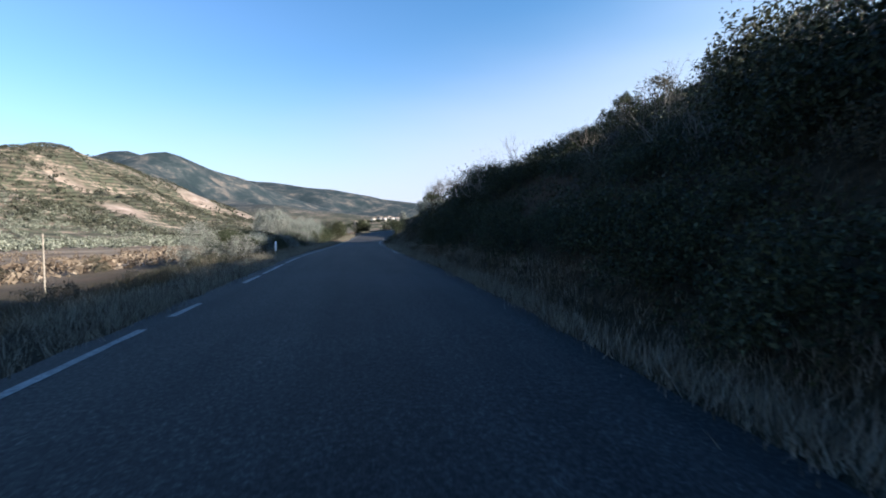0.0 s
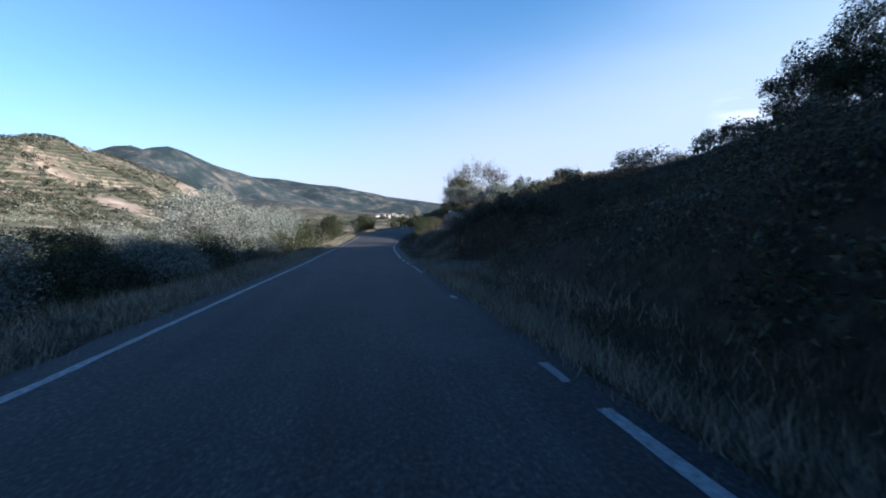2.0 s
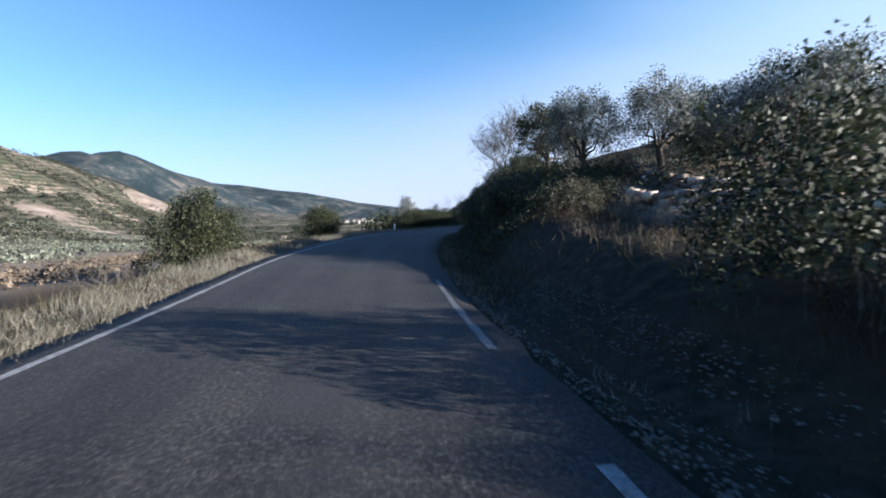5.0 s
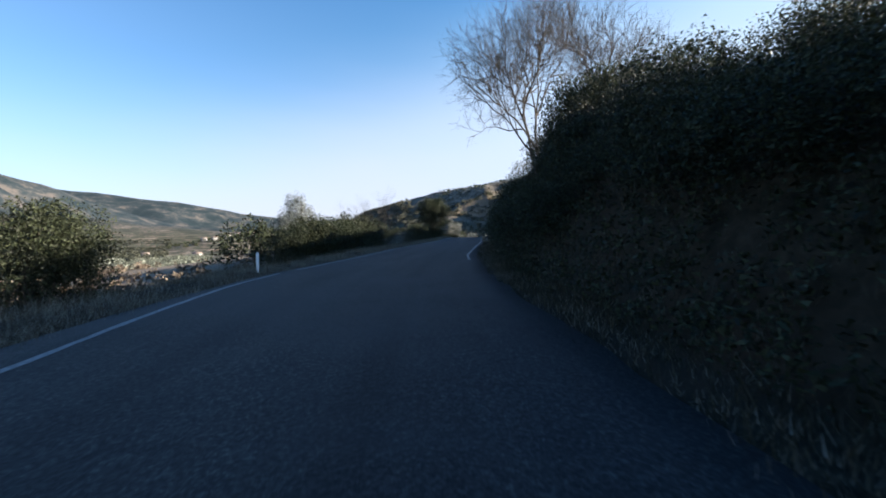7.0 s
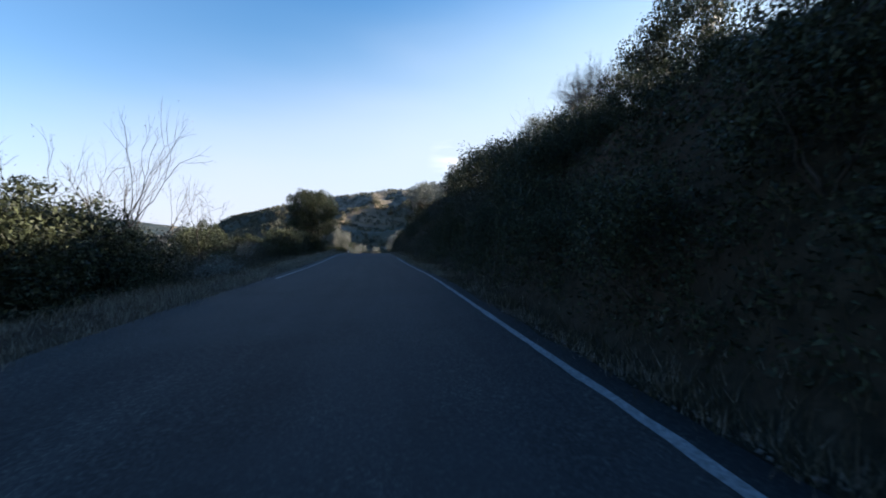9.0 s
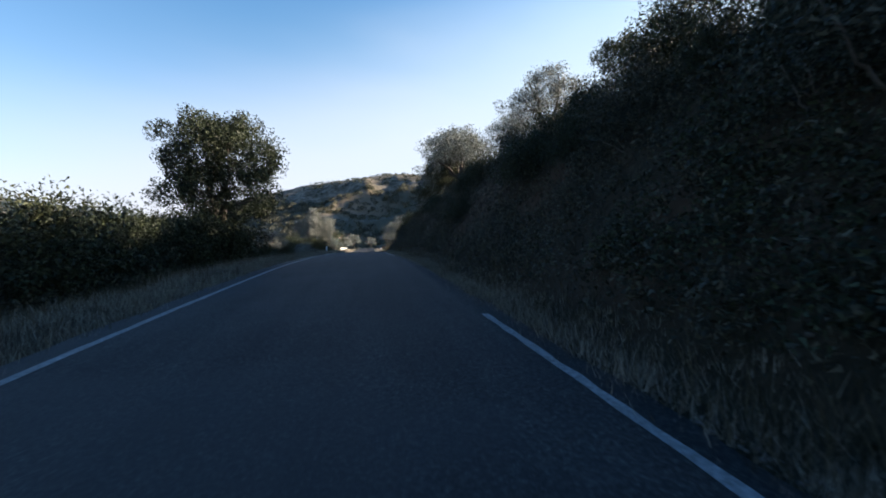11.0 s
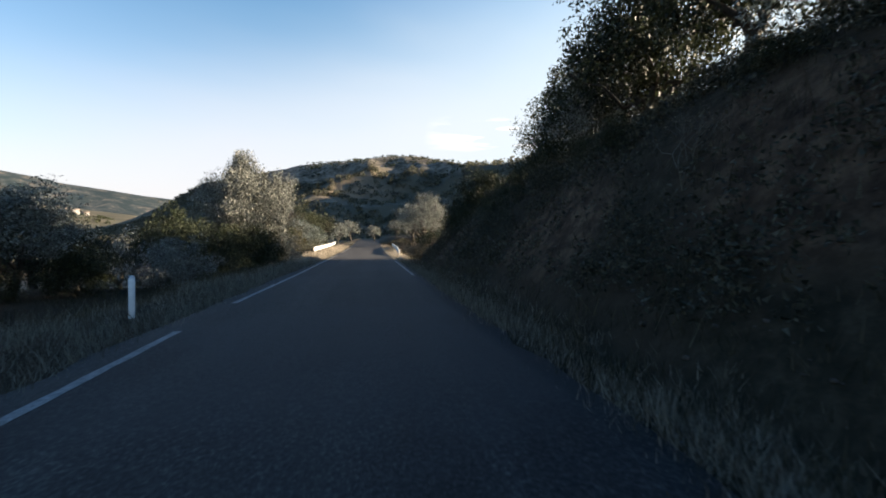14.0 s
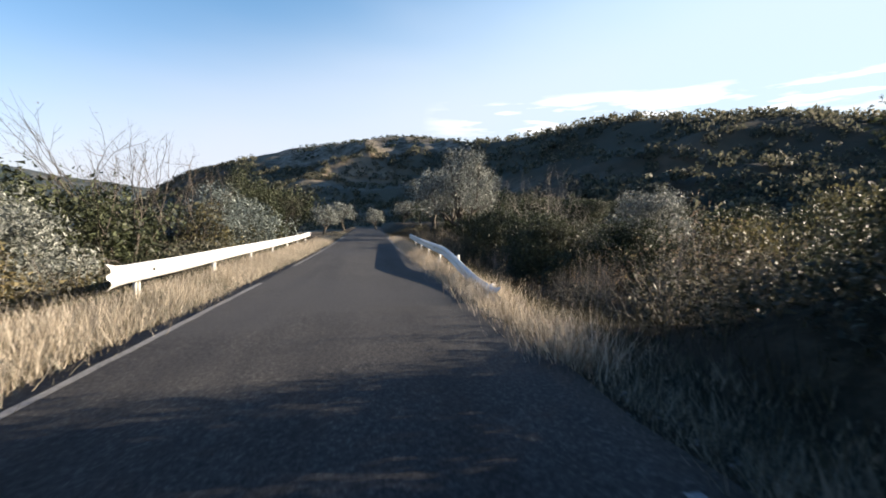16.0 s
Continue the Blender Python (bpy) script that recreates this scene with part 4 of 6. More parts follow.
# the first bank, on the right
fill([OAK_BUSH], -14, 22.5, 1.6, 4.0, 4.8, 1.0, 1.5)
fill([OAK_BUSH, OAK_BUSH, SCRUB], -12, 13, 1.6, 5.2, 6.8, 0.6, 1.0)
fill([OAK_BUSH], 13.6, 22.0, 1.4, 5.0, 6.8, 0.9, 1.3)
fill([OAK_BUSH, SCRUB], -10, 20, 2.0, 7.0, 10.5, 0.6, 1.0)
put(BARE_SHRUB, 15.6, 10.4, 1.7, 0.7), put(BARE_SHRUB, 14.2, 11.2, 2.2, 0.7), put(OAK_TREE, 15.9, 10.8, 1.5, 0.7), put(BARE_SHRUB, 17.5, 7.0, 1.8), put(OAK_BUSH, 22.6, 4.4, 1.9), put(OAK_BUSH, 23.8, 5.2, 1.8), put(OAK_BUSH, 25.0, 6.2, 1.7), put(OAK_BUSH, 24.4, 7.4, 1.9), put(OAK_BUSH, 22.8, 6.4, 2.0), put(OAK_BUSH, 20.6, 5.4, 1.4), put(BRAMBLE, 19.2, 5.8, 2.4), put(OAK_BUSH, 18.6, 6.4, 1.3), put(BARE_SHRUB, 19.4, 6.8, 1.6)
# unseen oaks added beside and behind the start to shade the left verge
fill([OAK_TREE], -20, 3, 1.7, 7.6, 9.4, 2.6, 3.4)
for s, u, h in ((6.0, 7.0, 2.2), (4.6, 6.4, 2.0), (7.4, 8.2, 2.2), (3.0, 6.6, 2.2), (9.0, 9.6, 1.6)):
    put(OAK_BUSH, s, u, h)
for s, u, h in ((9.6, 7.4, 2.2), (8.0, 7.0, 2.4), (6.6, 7.4, 2.6), (11.6, 7.0, 1.7), (5.2, 7.6, 2.4)):
    put(BARE_SHRUB, s, u, h, 1.1)
# the open slope above the track
fill([SCRUB, BRAMBLE, OAK_BUSH], 24, 40, 1.4, 5.0, 9.0, 0.6, 1.1)
fill([SCRUB, BRAMBLE], 26, 62, 2.4, 10, 20, 0.7, 1.4)
fill([SCRUB, OAK_BUSH], 14, 56, 2.2, 15, 27, 1.2, 2.0)
put(OAK_TREE, 36.4, 15.5, 1.9), put(OAK_TREE, 35, 15.2, 1.8), put(OAK_TREE, 37.6, 17.6, 1.8), put(OAK_TREE, 41, 17.2, 1.5), put(OAK_TREE, 43, 17.5, 1.2), put(OAK_TREE, 45, 18.0, 1.2), put(POPLAR, 34.5, 10.5, 1.6), put(OAK_TREE, 32.6, 10.4, 1.9), put(OAK_TREE, 31.4, 10.2, 2.2), put(OAK_BUSH, 44.0, 13.0, 1.2), put(OAK_BUSH, 40.0, 12.2, 0.5), put(OLIVE, 76, 13.0, 3.0)
put(BARE_SHRUB, 58.5, 14.0, 2.6)
# the high bank before the wall
put(OAK_BUSH, 46.6, 6.3, 0.9), put(OAK_BUSH, 44.4, 6.8, 0.9), put(SCRUB, 43.6, 5.0, 1.0), put(SCRUB, 45.4, 5.2, 1.2), put(BRAMBLE, 47.2, 5.2, 0.8), put(SCRUB, 48.4, 5.4, 0.8)
fill([SCRUB, BRAMBLE, OAK_BUSH], 41, 49, 1.2, 7.0, 10, 0.5, 0.8)
for s, u, h in ((49.4, 6.6, 1.2), (50.4, 7.2, 1.4), (51.6, 7.8, 1.5), (52.8, 8.4, 1.5), (48.2, 7.6, 1.2), (54.0, 8.2, 1.4)):
    put(OAK_BUSH, s, u, h)
# behind and beyond the wall
fill([OAK_BUSH, SCRUB, BARE_SHRUB], 45, 60, 1.1, 10.5, 16, 0.9, 1.6)
fill([OLIVE, OAK_TREE, BARE_SHRUB], 79, 96, 2.6, 12.5, 26, 2.0, 3.2)
for s, u, h in ((68.0, 20.0, 2.4), (65.0, 19.0, 2.2), (62.0, 18.0, 2.0), (59.6, 16.6, 1.8), (57.4, 15.0, 1.7), (71.5, 21.5, 2.4), (66.6, 22.0, 2.6)):
    put(OAK_TREE, s, u, h, 1.2)
put(OLIVE, 75.2, 14.0, 3.5, 1.1), put(BARE_SHRUB, 73.8, 14.6, 2.8), put(OAK_BUSH, 78.5, 13.0, 1.6)
fill([OAK_BUSH, BARE_SHRUB], 50, 62, 1.8, 10, 14, 1.0, 1.5)
fill([OAK_BUSH], 52, 68, 1.3, 12.0, 14.8, 1.3, 1.9)
put(OAK_BUSH, 56.4, 7.4, 1.8), put(OAK_BUSH, 55.2, 7.8, 1.9), put(BARE_SHRUB, 72.5, 10.2, 2.2), put(BARE_SHRUB, 71.5, 10.6, 1.8), put(BRAMBLE, 62.5, 7.0, 1.3), put(BRAMBLE, 61.2, 6.6, 1.4)
fill([SCRUB, BRAMBLE], 52, 92, 3.2, 8.0, 15, 0.6, 1.1)
fill([SCRUB, OAK_BUSH], 48, 98, 2.2, 14, 30, 0.6, 1.2)
fill([SCRUB, BRAMBLE, REED], 51, 61, 0.7, 5.0, 5.5, 0.35, 0.7)
fill([SCRUB, BRAMBLE], 59, 76, 1.5, 5.6, 8.0, 0.4, 0.9)
put(OAK_BUSH, 66.6, 5.3, 2.1, 0.9), put(SCRUB, 65.2, 5.2, 1.0), put(SCRUB, 75.5, 6.8, 1.2), put(BRAMBLE, 68.4, 5.4, 1.0)
put(BARE_SHRUB, 87.0, 10.4, 3.0), put(BARE_SHRUB, 82.4, 9.0, 3.4), put(OLIVE, 81.4, 9.4, 3.4, 0.9), put(OLIVE, 80.5, 12.0, 3.2)
# the second bank
fill([OAK_BUSH], 79, 101, 1.4, 5.1, 5.8, 1.2, 1.7)
fill([OAK_BUSH], 101, 134, 1.5, 4.5, 5.4, 1.3, 1.9)
fill([OAK_BUSH, OAK_BUSH, SCRUB], 79, 136, 1.5, 5.8, 7.6, 1.2, 1.9)
fill([OAK_BUSH, SCRUB, BRAMBLE], 80, 138, 2.2, 8.0, 11.5, 0.9, 1.7)
put(OAK_TREE, 92.5, 9.3, 4.4), put(OAK_BUSH, 101.6, 5.6, 1.9), put(OAK_BUSH, 103.2, 6.2, 2.0), put(OAK_BUSH, 104.6, 7.0, 2.0), put(OAK_BUSH, 106.2, 7.6, 2.2), put(OAK_BUSH, 107.6, 8.4, 2.4), put(OAK_BUSH, 102.8, 7.4, 1.8), put(OAK_BUSH, 95.5, 8.2, 1.4), put(OAK_BUSH, 97.5, 8.6, 1.5), put(OAK_BUSH, 100, 8.6, 1.6), put(OAK_TREE, 129.3, 11.3, 4.8, 0.85), put(OAK_BUSH, 136, 7.6, 2.5), put(OAK_BUSH, 140, 7.4, 2.9), put(OAK_BUSH, 144, 7.6, 3.1), put(OAK_BUSH, 133, 8.6, 2.2), put(OAK_BUSH, 148, 7.6, 3.0), put(BARE_SHRUB, 136.4, 9.8, 4.2)
put(BARE_SHRUB, 118.6, 7.6, 2.6), stand(BARE_TREE, 130.0, 8.2, 70, 0.36, tall=0.42), put(OAK_BUSH, 129, 7.4, 1.3), put(OAK_BUSH, 131.5, 7.0, 1.4), put(OAK_BUSH, 134, 7.6, 1.9), put(OAK_BUSH, 137, 7.4, 2.4), put(OLIVE, 131.0, 11.5, 3.4), put(OLIVE, 136.0, 10.8, 3.2), put(OLIVE, 140.0, 10.5, 3.2)
stand(BARE_TREE, 109.8, 6.0, 20, 0.9, tall=1.1)
stand(BARE_TREE, 112.6, 9.2, 200, 0.95, tall=0.95)
# the earth cutting
fill([SCRUB, OAK_BUSH], 136, 172, 1.3, 5.0, 7.0, 1.0, 1.8)
fill([OAK_BUSH, SCRUB], 138, 192, 2.0, 8.6, 11.0, 1.0, 1.7)
fill([OAK_BUSH, SCRUB], 192, 206, 1.6, 8.0, 11.0, 0.9, 1.5)
fill([SCRUB, BRAMBLE], 150, 208, 2.2, 4.4, 5.8, 0.6, 1.2)
fill([SCRUB, OAK_BUSH, OAK_BUSH], 150, 208, 1.6, 5.6, 8.0, 0.9, 1.7)
put(OLIVE, 164.5, 9.6, 3.7), put(OAK_TREE, 157.4, 9.8, 2.7), put(OAK_BUSH, 153.2, 8.4, 2.0), put(OAK_BUSH, 151.8, 8.0, 2.0), put(OAK_BUSH, 154.6, 9.4, 1.6), put(OLIVE, 169.5, 10.2, 3.2), put(OLIVE, 181.4, 9.2, 5.2, 1.1), put(OAK_BUSH, 177.0, 9.4, 1.2), put(TALL_BUSH, 184.6, 8.8, 4.4, 0.9), put(SILVER_BUSH, 187.4, 8.6, 5.2, 0.85), put(OAK_TREE, 186.4, 9.8, 6.6, 0.85), put(OAK_TREE, 190.6, 9.4, 6.4, 0.8), put(OAK_BUSH, 175.4, 8.4, 1.3), put(OAK_BUSH, 173.4, 8.6, 1.6), put(OAK_BUSH, 171.4, 8.8, 1.7)
put(OAK_TREE, 194.5, 9.6, 6.0, 0.9), put(OAK_TREE, 197.5, 10.4, 6.0), put(SILVER_BUSH, 196.4, 8.8, 4.2, 0.85), put(TALL_BUSH, 199.4, 8.6, 4.0, 0.8), put(OAK_BUSH, 196.5, 8.0, 1.6), put(OAK_TREE, 200.2, 9.6, 5.4, 0.8), put(OAK_BUSH, 198.4, 6.6, 1.2), put(OAK_BUSH, 200.4, 7.4, 1.4), put(OAK_TREE, 206.3, 7.4, 3.2, 1.25), put(OAK_TREE, 202.8, 10.0, 3.5, 1.1), put(OAK_TREE, 200.6, 10.8, 4.2), put(OAK_BUSH, 201.3, 6.2, 1.6)
put(OAK_BUSH, 205.0, 5.6, 2.0), put(OAK_BUSH, 207.4, 6.0, 2.2), put(OAK_TREE, 207.6, 14.0, 5.4, 0.9), put(OAK_BUSH, 208.8, 8.6, 2.4)
fill([OAK_BUSH, SCRUB], 196, 210, 1.5, 5.2, 7.4, 0.8, 1.6)
# beyond the cutting
fill([SCRUB, BRAMBLE, REED, BARE_SHRUB], 211, 250, 0.9, 4.6, 8.0, 1.0, 2.0)
fill([SCRUB, BRAMBLE, OAK_BUSH], 210, 224, 0.8, 7.0, 12.0, 1.0, 1.7)
fill([SCRUB, OAK_BUSH, BARE_SHRUB], 224, 250, 0.8, 7.0, 12.0, 1.4, 2.4)
fill([BARE_SHRUB, REED, SCRUB, BARE_SHRUB, OAK_BUSH, BARE_SHRUB], 212, 256, 0.9, 10.0, 22.0, 1.6, 2.7)
fill([OAK_TREE, OAK_BUSH], 214, 290, 1.2, 22, 48, 2.0, 3.8)
fill([OAK_TREE, OAK_BUSH], 250, 300, 2.0, 8, 26, 2.4, 4.6)
put(OLIVE, 250.0, 8.2, 7.0), put(OLIVE, 256.0, 7.2, 6.0), put(BARE_SHRUB, 238, 9.5, 5.5), put(BARE_SHRUB, 232, 11.5, 5.0), put(YELLOW, 218.6, 15.6, 4.0, 0.75), put(YELLOW, 217.0, 10.2, 3.0, 0.9), put(SCRUB, 226, 9.0, 2.6), put(OLIVE, 243.4, 7.8, 7.6, 0.75)
for s, u, h in ((226.0, 8.8, 3.2), (229.4, 9.6, 3.6), (233.0, 8.8, 3.8), (236.6, 9.8, 4.0), (240.0, 8.6, 3.6), (222.6, 10.6, 3.0)):
    put(TALL_BUSH, s, u, h)
put(BARE_SHRUB, 230.6, 10.6, 6.2, 0.7), put(BARE_SHRUB, 233.4, 10.2, 5.8, 0.7)
put(SCRUB, 222, 16.0, 2.8), put(OLIVE, 228, 15, 4.0), put(OLIVE, 270, -6.0, 4.4), put(OLIVE, 276, -3.5, 4.2), put(OLIVE, 283, 1.5, 3.6), put(OLIVE, 290, 6.5, 4.0)
# left of the road
fill([SCRUB, BRAMBLE], -4, 22, 1.8, -8.0, -5.6, 0.5, 1.0)
fill([SCRUB, BRAMBLE], 2, 30, 1.9, -16, -9, 0.6, 1.2)
fill([SCRUB], 10, 26, 1.2, -7.4, -5.9, 0.6, 1.0)
fill([OAK_BUSH, OLIVE_BUSH, TALL_BUSH], 25, 42, 1.5, -6.6, -5.7, 1.3, 1.8)
fill([TALL_BUSH, SILVER_BUSH], 26, 44, 1.5, -8.2, -6.8, 2.1, 2.8)
fill([OLIVE_BUSH], 40, 50, 1.9, -8.0, -6.4, 1.5, 2.0)
fill([OLIVE_BUSH], 36, 50, 2.2, -11.5, -9.0, 1.4, 1.9)
fill([OAK_BUSH, OLIVE_BUSH, TALL_BUSH], 40, 66, 1.9, -7.4, -6.2, 1.3, 2.1)
for s, u, h in ((45, -10.5, 2.0), (48.5, -8.4, 3.6), (52, -9.6, 4.2), (55.0, -7.6, 3.7), (58.5, -9.8, 4.0), (60.5, -7.2, 3.7), (58.4, -11.4, 4.8), (62.6, -8.0, 4.0), (65.0, -8.4, 4.1), (67.4, -7.6, 3.9), (68.6, -8.6, 3.8), (64.5, -12.0, 4.6)):
    put(SILVER_BUSH if u > -9.3 else OLIVE, s, u, h)
put(OAK_BUSH, 56.0, -6.4, 2.3), put(OAK_BUSH, 50.0, -6.7, 1.7), put(OAK_BUSH, 62.4, -6.3, 2.4), put(OAK_BUSH, 66.2, -6.4, 3.2), put(OAK_BUSH, 60.4, -6.2, 2.2), put(OAK_BUSH, 64.2, -6.2, 2.7), put(BRAMBLE, 68.5, -5.0, 1.0), put(BRAMBLE, 75.5, -5.8, 1.4), put(BRAMBLE, 77.0, -6.2, 1.2)
put(TALL_BUSH, 82.5, -7.0, 4.0, 0.9), put(TALL_BUSH, 84.8, -8.2, 3.4, 0.9), put(SCRUB, 87, -7, 1.2)
put(TALL_BUSH, 104.8, -12.4, 4.6, 0.9), put(OAK_BUSH, 105.4, -12.6, 3.0), put(BRAMBLE, 97, -9, 1.4)
fill([TALL_BUSH], 118, 130.5, 1.4, -9.4, -7.4, 3.4, 4.3)
fill([TALL_BUSH, OAK_BUSH], 130.5, 135, 1.5, -9.4, -7.8, 2.0, 2.6)
fill([OAK_BUSH, SCRUB], 132, 140, 1.5, -10.5, -8.0, 2.0, 3.0)
fill([OAK_TREE, OAK_BUSH], 123, 142, 2.4, -15.5, -12.0, 3.2, 4.4)
put(OLIVE, 126.0, -13.0, 5.6, 0.55), put(POPLAR, 129.6, -7.8, 6.4, 0.9), put(POPLAR, 131.0, -8.2, 6.8, 0.9), put(POPLAR, 132.6, -8.0, 5.8, 0.9), put(POPLAR, 134.4, -8.4, 5.2, 0.9), put(OAK_BUSH, 121.5, -8.0, 3.6), put(POPLAR, 136.5, -9.8, 6.6), put(POPLAR, 139.0, -10.5, 5.6), put(POPLAR, 141.5, -9.2, 5.4)
fill([SCRUB, OLIVE_BUSH], 138, 160, 1.8, -9.0, -6.4, 1.0, 1.8)
fill([OAK_BUSH, OAK_TREE], 144, 162, 3.0, -15, -10.5, 2.4, 3.6)
fill([OAK_BUSH, TALL_BUSH], 159, 171, 1.3, -9.0, -6.8, 2.4, 3.2)
put(OAK_BUSH, 174.6, -8.2, 2.8), put(OAK_BUSH, 173.0, -8.8, 3.0), put(OAK_BUSH, 177.5, -8.4, 2.2), put(OAK_BUSH, 179.4, -9.0, 1.9)
fill([OAK_BUSH, SCRUB], 160, 176, 2.0, -13.5, -9.6, 2.0, 3.2)
BIG_OAK = make_tree("holm_oak", "tall spreading evergreen oak with a wide rounded crown", 112, 8.2, 6.4, 2.0, 0.2, OAK_LEAF, 0.115, 0.6, 320, 150, 0.56, 0.06, limbs=18, flat=-0.85)
PROTOS.append(BIG_OAK)
stand(BIG_OAK, 166.0, -6.0, 205, 0.9, tall=0.96)
fill([OAK_BUSH], 155, 165, 1.3, -8.6, -6.8, 2.2, 3.0)
FRUIT = make_bare_tree("fruit_tree", "small leafless fruit tree with reddish last leaves", 121, 3.0, 0.09, 5, 0.5, 1, 500, DRY_LEAF)
PROTOS.append(FRUIT)
for s, u, f in ((182.6, -8.6, 0.95), (186.0, -10.0, 1.0), (190.5, -11.5, 0.9)):
    stand(FRUIT, s, u, s * 40, f)
for s, u, h in ((196.5, -11.5, 4.0), (201.0, -12.5, 4.2), (193.0, -16.0, 3.8), (199.0, -17.5, 4.0), (206.0, -15.5, 4.2), (188.0, -20.0, 3.8), (212, -19, 4.0), (205, -22, 3.8), (218, -22, 4.2), (197, -26, 3.6), (210, -28, 3.8),
                (188.5, -14.2, 3.0), (180.5, -15.5, 3.4), (210.5, -14.4, 4.4)):
    put(OAK_TREE if u > -14 and s < 200 else OLIVE, s, u, h * 0.85)
for s, u, h in ((186.2, -8.4, 1.7), (189.0, -8.8, 1.6), (197.0, -8.6, 1.8), (184.0, -12.0, 2.6), (192.2, -12.4, 2.6), (199.6, -10.4, 2.6)):
    put(TALL_BUSH, s, u, h)
put(OLIVE_BUSH, 200.4, -7.0, 2.0), put(OLIVE_BUSH, 198.6, -6.8, 1.6), put(OLIVE, 191.4, -9.6, 3.2), put(OLIVE, 196.2, -10.0, 3.3), put(OLIVE, 186.6, -10.2, 2.9)
fill([SCRUB, OAK_BUSH], 176, 200, 2.2, -10.5, -8.5, 0.9, 1.6)
GREAT_OLIVE = make_tree("great_olive_tree", "large full olive tree with dense silvery foliage down to the grass", 131, 6.6, 6.8, 1.4, 0.24, OLIVE_LEAF, 0.12, 0.46, 520, 190, 0.62, 0.15, low=0.75, flat=-0.8)
PROTOS.append(GREAT_OLIVE)
stand(GREAT_OLIVE, 208.7, -6.5, 15, 0.7, tall=1.2)
put(TALL_BUSH, 206.0, -5.9, 3.6, 0.85), put(TALL_BUSH, 207.8, -5.6, 3.4, 0.8), put(OAK_BUSH, 208.8, -5.8, 2.6), put(OAK_BUSH, 203.6, -6.2, 2.0), put(TALL_BUSH, 204.8, -7.4, 3.6), put(TALL_BUSH, 203.2, -8.8, 3.2), put(TALL_BUSH, 209.6, -7.4, 3.6)
fill([YELLOW, BARE_SHRUB, REED, BARE_SHRUB], 212.5, 222, 0.9, -7.6, -5.4, 2.0, 3.2)
fill([POPLAR], 226, 246, 1.1, -11.0, -7.0, 4.6, 6.6)
for s, u, h in ((223.6, -8.0, 6.6), (224.6, -8.8, 7.4), (226.0, -8.2, 8.0), (227.4, -8.8, 8.2), (229.0, -8.4, 7.8), (231.0, -8.8, 7.4), (233.0, -8.4, 7.0)):
    put(POPLAR, s, u, h, 1.15)
for s, u, h in ((222.4, -9.6, 2.6), (226.4, -8.8, 3.0), (230.4, -8.4, 3.6), (235.0, -7.8, 4.0)):
    put(TALL_BUSH, s, u, h)
put(OAK_TREE, 239.0, -7.8, 6.8, 0.75), put(OAK_TREE, 245.0, -7.6, 6.6, 0.75), put(OAK_TREE, 253.0, -7.2, 6.4, 0.8)
fill([BARE_SHRUB, REED, SCRUB, BARE_SHRUB], 213, 246, 0.8, -8.5, -5.2, 1.8, 3.0)
fill([OAK_BUSH, OAK_TREE, OAK_TREE], 214, 262, 1.7, -14, -9.0, 3.4, 5.4)
put(YELLOW, 213.6, -5.9, 3.2), put(YELLOW, 215.2, -6.3, 3.0), put(YELLOW, 229, -7.2, 4.6), put(OLIVE, 231.5, -7.6, 5.2), put(OAK_TREE, 234, -7.4, 5.0), put(YELLOW, 236.5, -7.0, 4.2), put(OLIVE, 218.0, -8.2, 4.2), put(OAK_TREE, 221.5, -10.5, 5.0), put(OAK_TREE, 223.5, -11.5, 5.6)
fill([OAK_TREE, OLIVE], 214, 300, 2.8, -34, -15, 3.0, 5.0)


# ---- low scrub that covers the banks, uncountable ----
def cover(name, label, seed, count, mat, s_range, u_range, tall, per=24, size=0.075):
    rng = np.random.default_rng(seed)
    s, u = rng.uniform(*s_range, count), rng.uniform(*u_range, count)
    keep = ripple(s * 1.3, u * 2, 2.9, seed) + rng.uniform(-0.5, 0.5, count) > -0.42
    keep &= off_track(s, u) > 0.2
    keep &= (earth_face(s, u) < 0.4) | (u < 0) | (rng.uniform(0, 1, count) < 0.4)
    s, u = s[keep], u[keep]
    x, y = at(s, u)
    lump = np.minimum(tall, crest_room(s, u)) * (0.65 + 0.45 * ripple(x, y, 1.1, seed + 3))
    z = ground_z(s, u) + lump * rng.uniform(0.05, 1.0, len(s))
    clumps = np.stack([x, y, z, rng.uniform(0.16, 0.34, len(s))], 1)
    tagged(new(name, mesh_of(name, *clump_cloud(rng, clumps, per, size, 0.55), mat)), label, "scrub", kind="stuff")


cover("bank_scrub", "low dark evergreen scrub covering the bank", 1, 7500, OAK_LEAF, (-6, 28), (4.0, 15), 0.8)
cover("bank_scrub", "low grey-brown scrub on the open slope", 2, 1900, SCRUB_LEAF, (22, 49), (4.4, 14), 0.6)
cover("bank_scrub", "low dark evergreen scrub covering the bank", 3, 17000, OAK_LEAF, (76, 150), (4.2, 10.5), 0.8)
cover("bank_scrub", "low dark scrub on the earth cutting", 4, 10500, SCRUB_LEAF, (142, 212), (4.0, 9.5), 0.8)
cover("bank_scrub", "dark weeds and scrub below the stone wall", 6, 2400, SCRUB_LEAF, (48, 58), (4.0, 5.5), 0.36, 34, 0.05)
cover("slope_scrub", "low grey-green scrub on the sunlit slope beyond the wall", 9, 2600, SCRUB_LEAF, (54, 94), (9.5, 24), 0.4)
cover("verge_scrub", "low dark scrub below the verge", 5, 2600, SCRUB_LEAF, (112, 182), (-9.5, -5.2), 0.6)


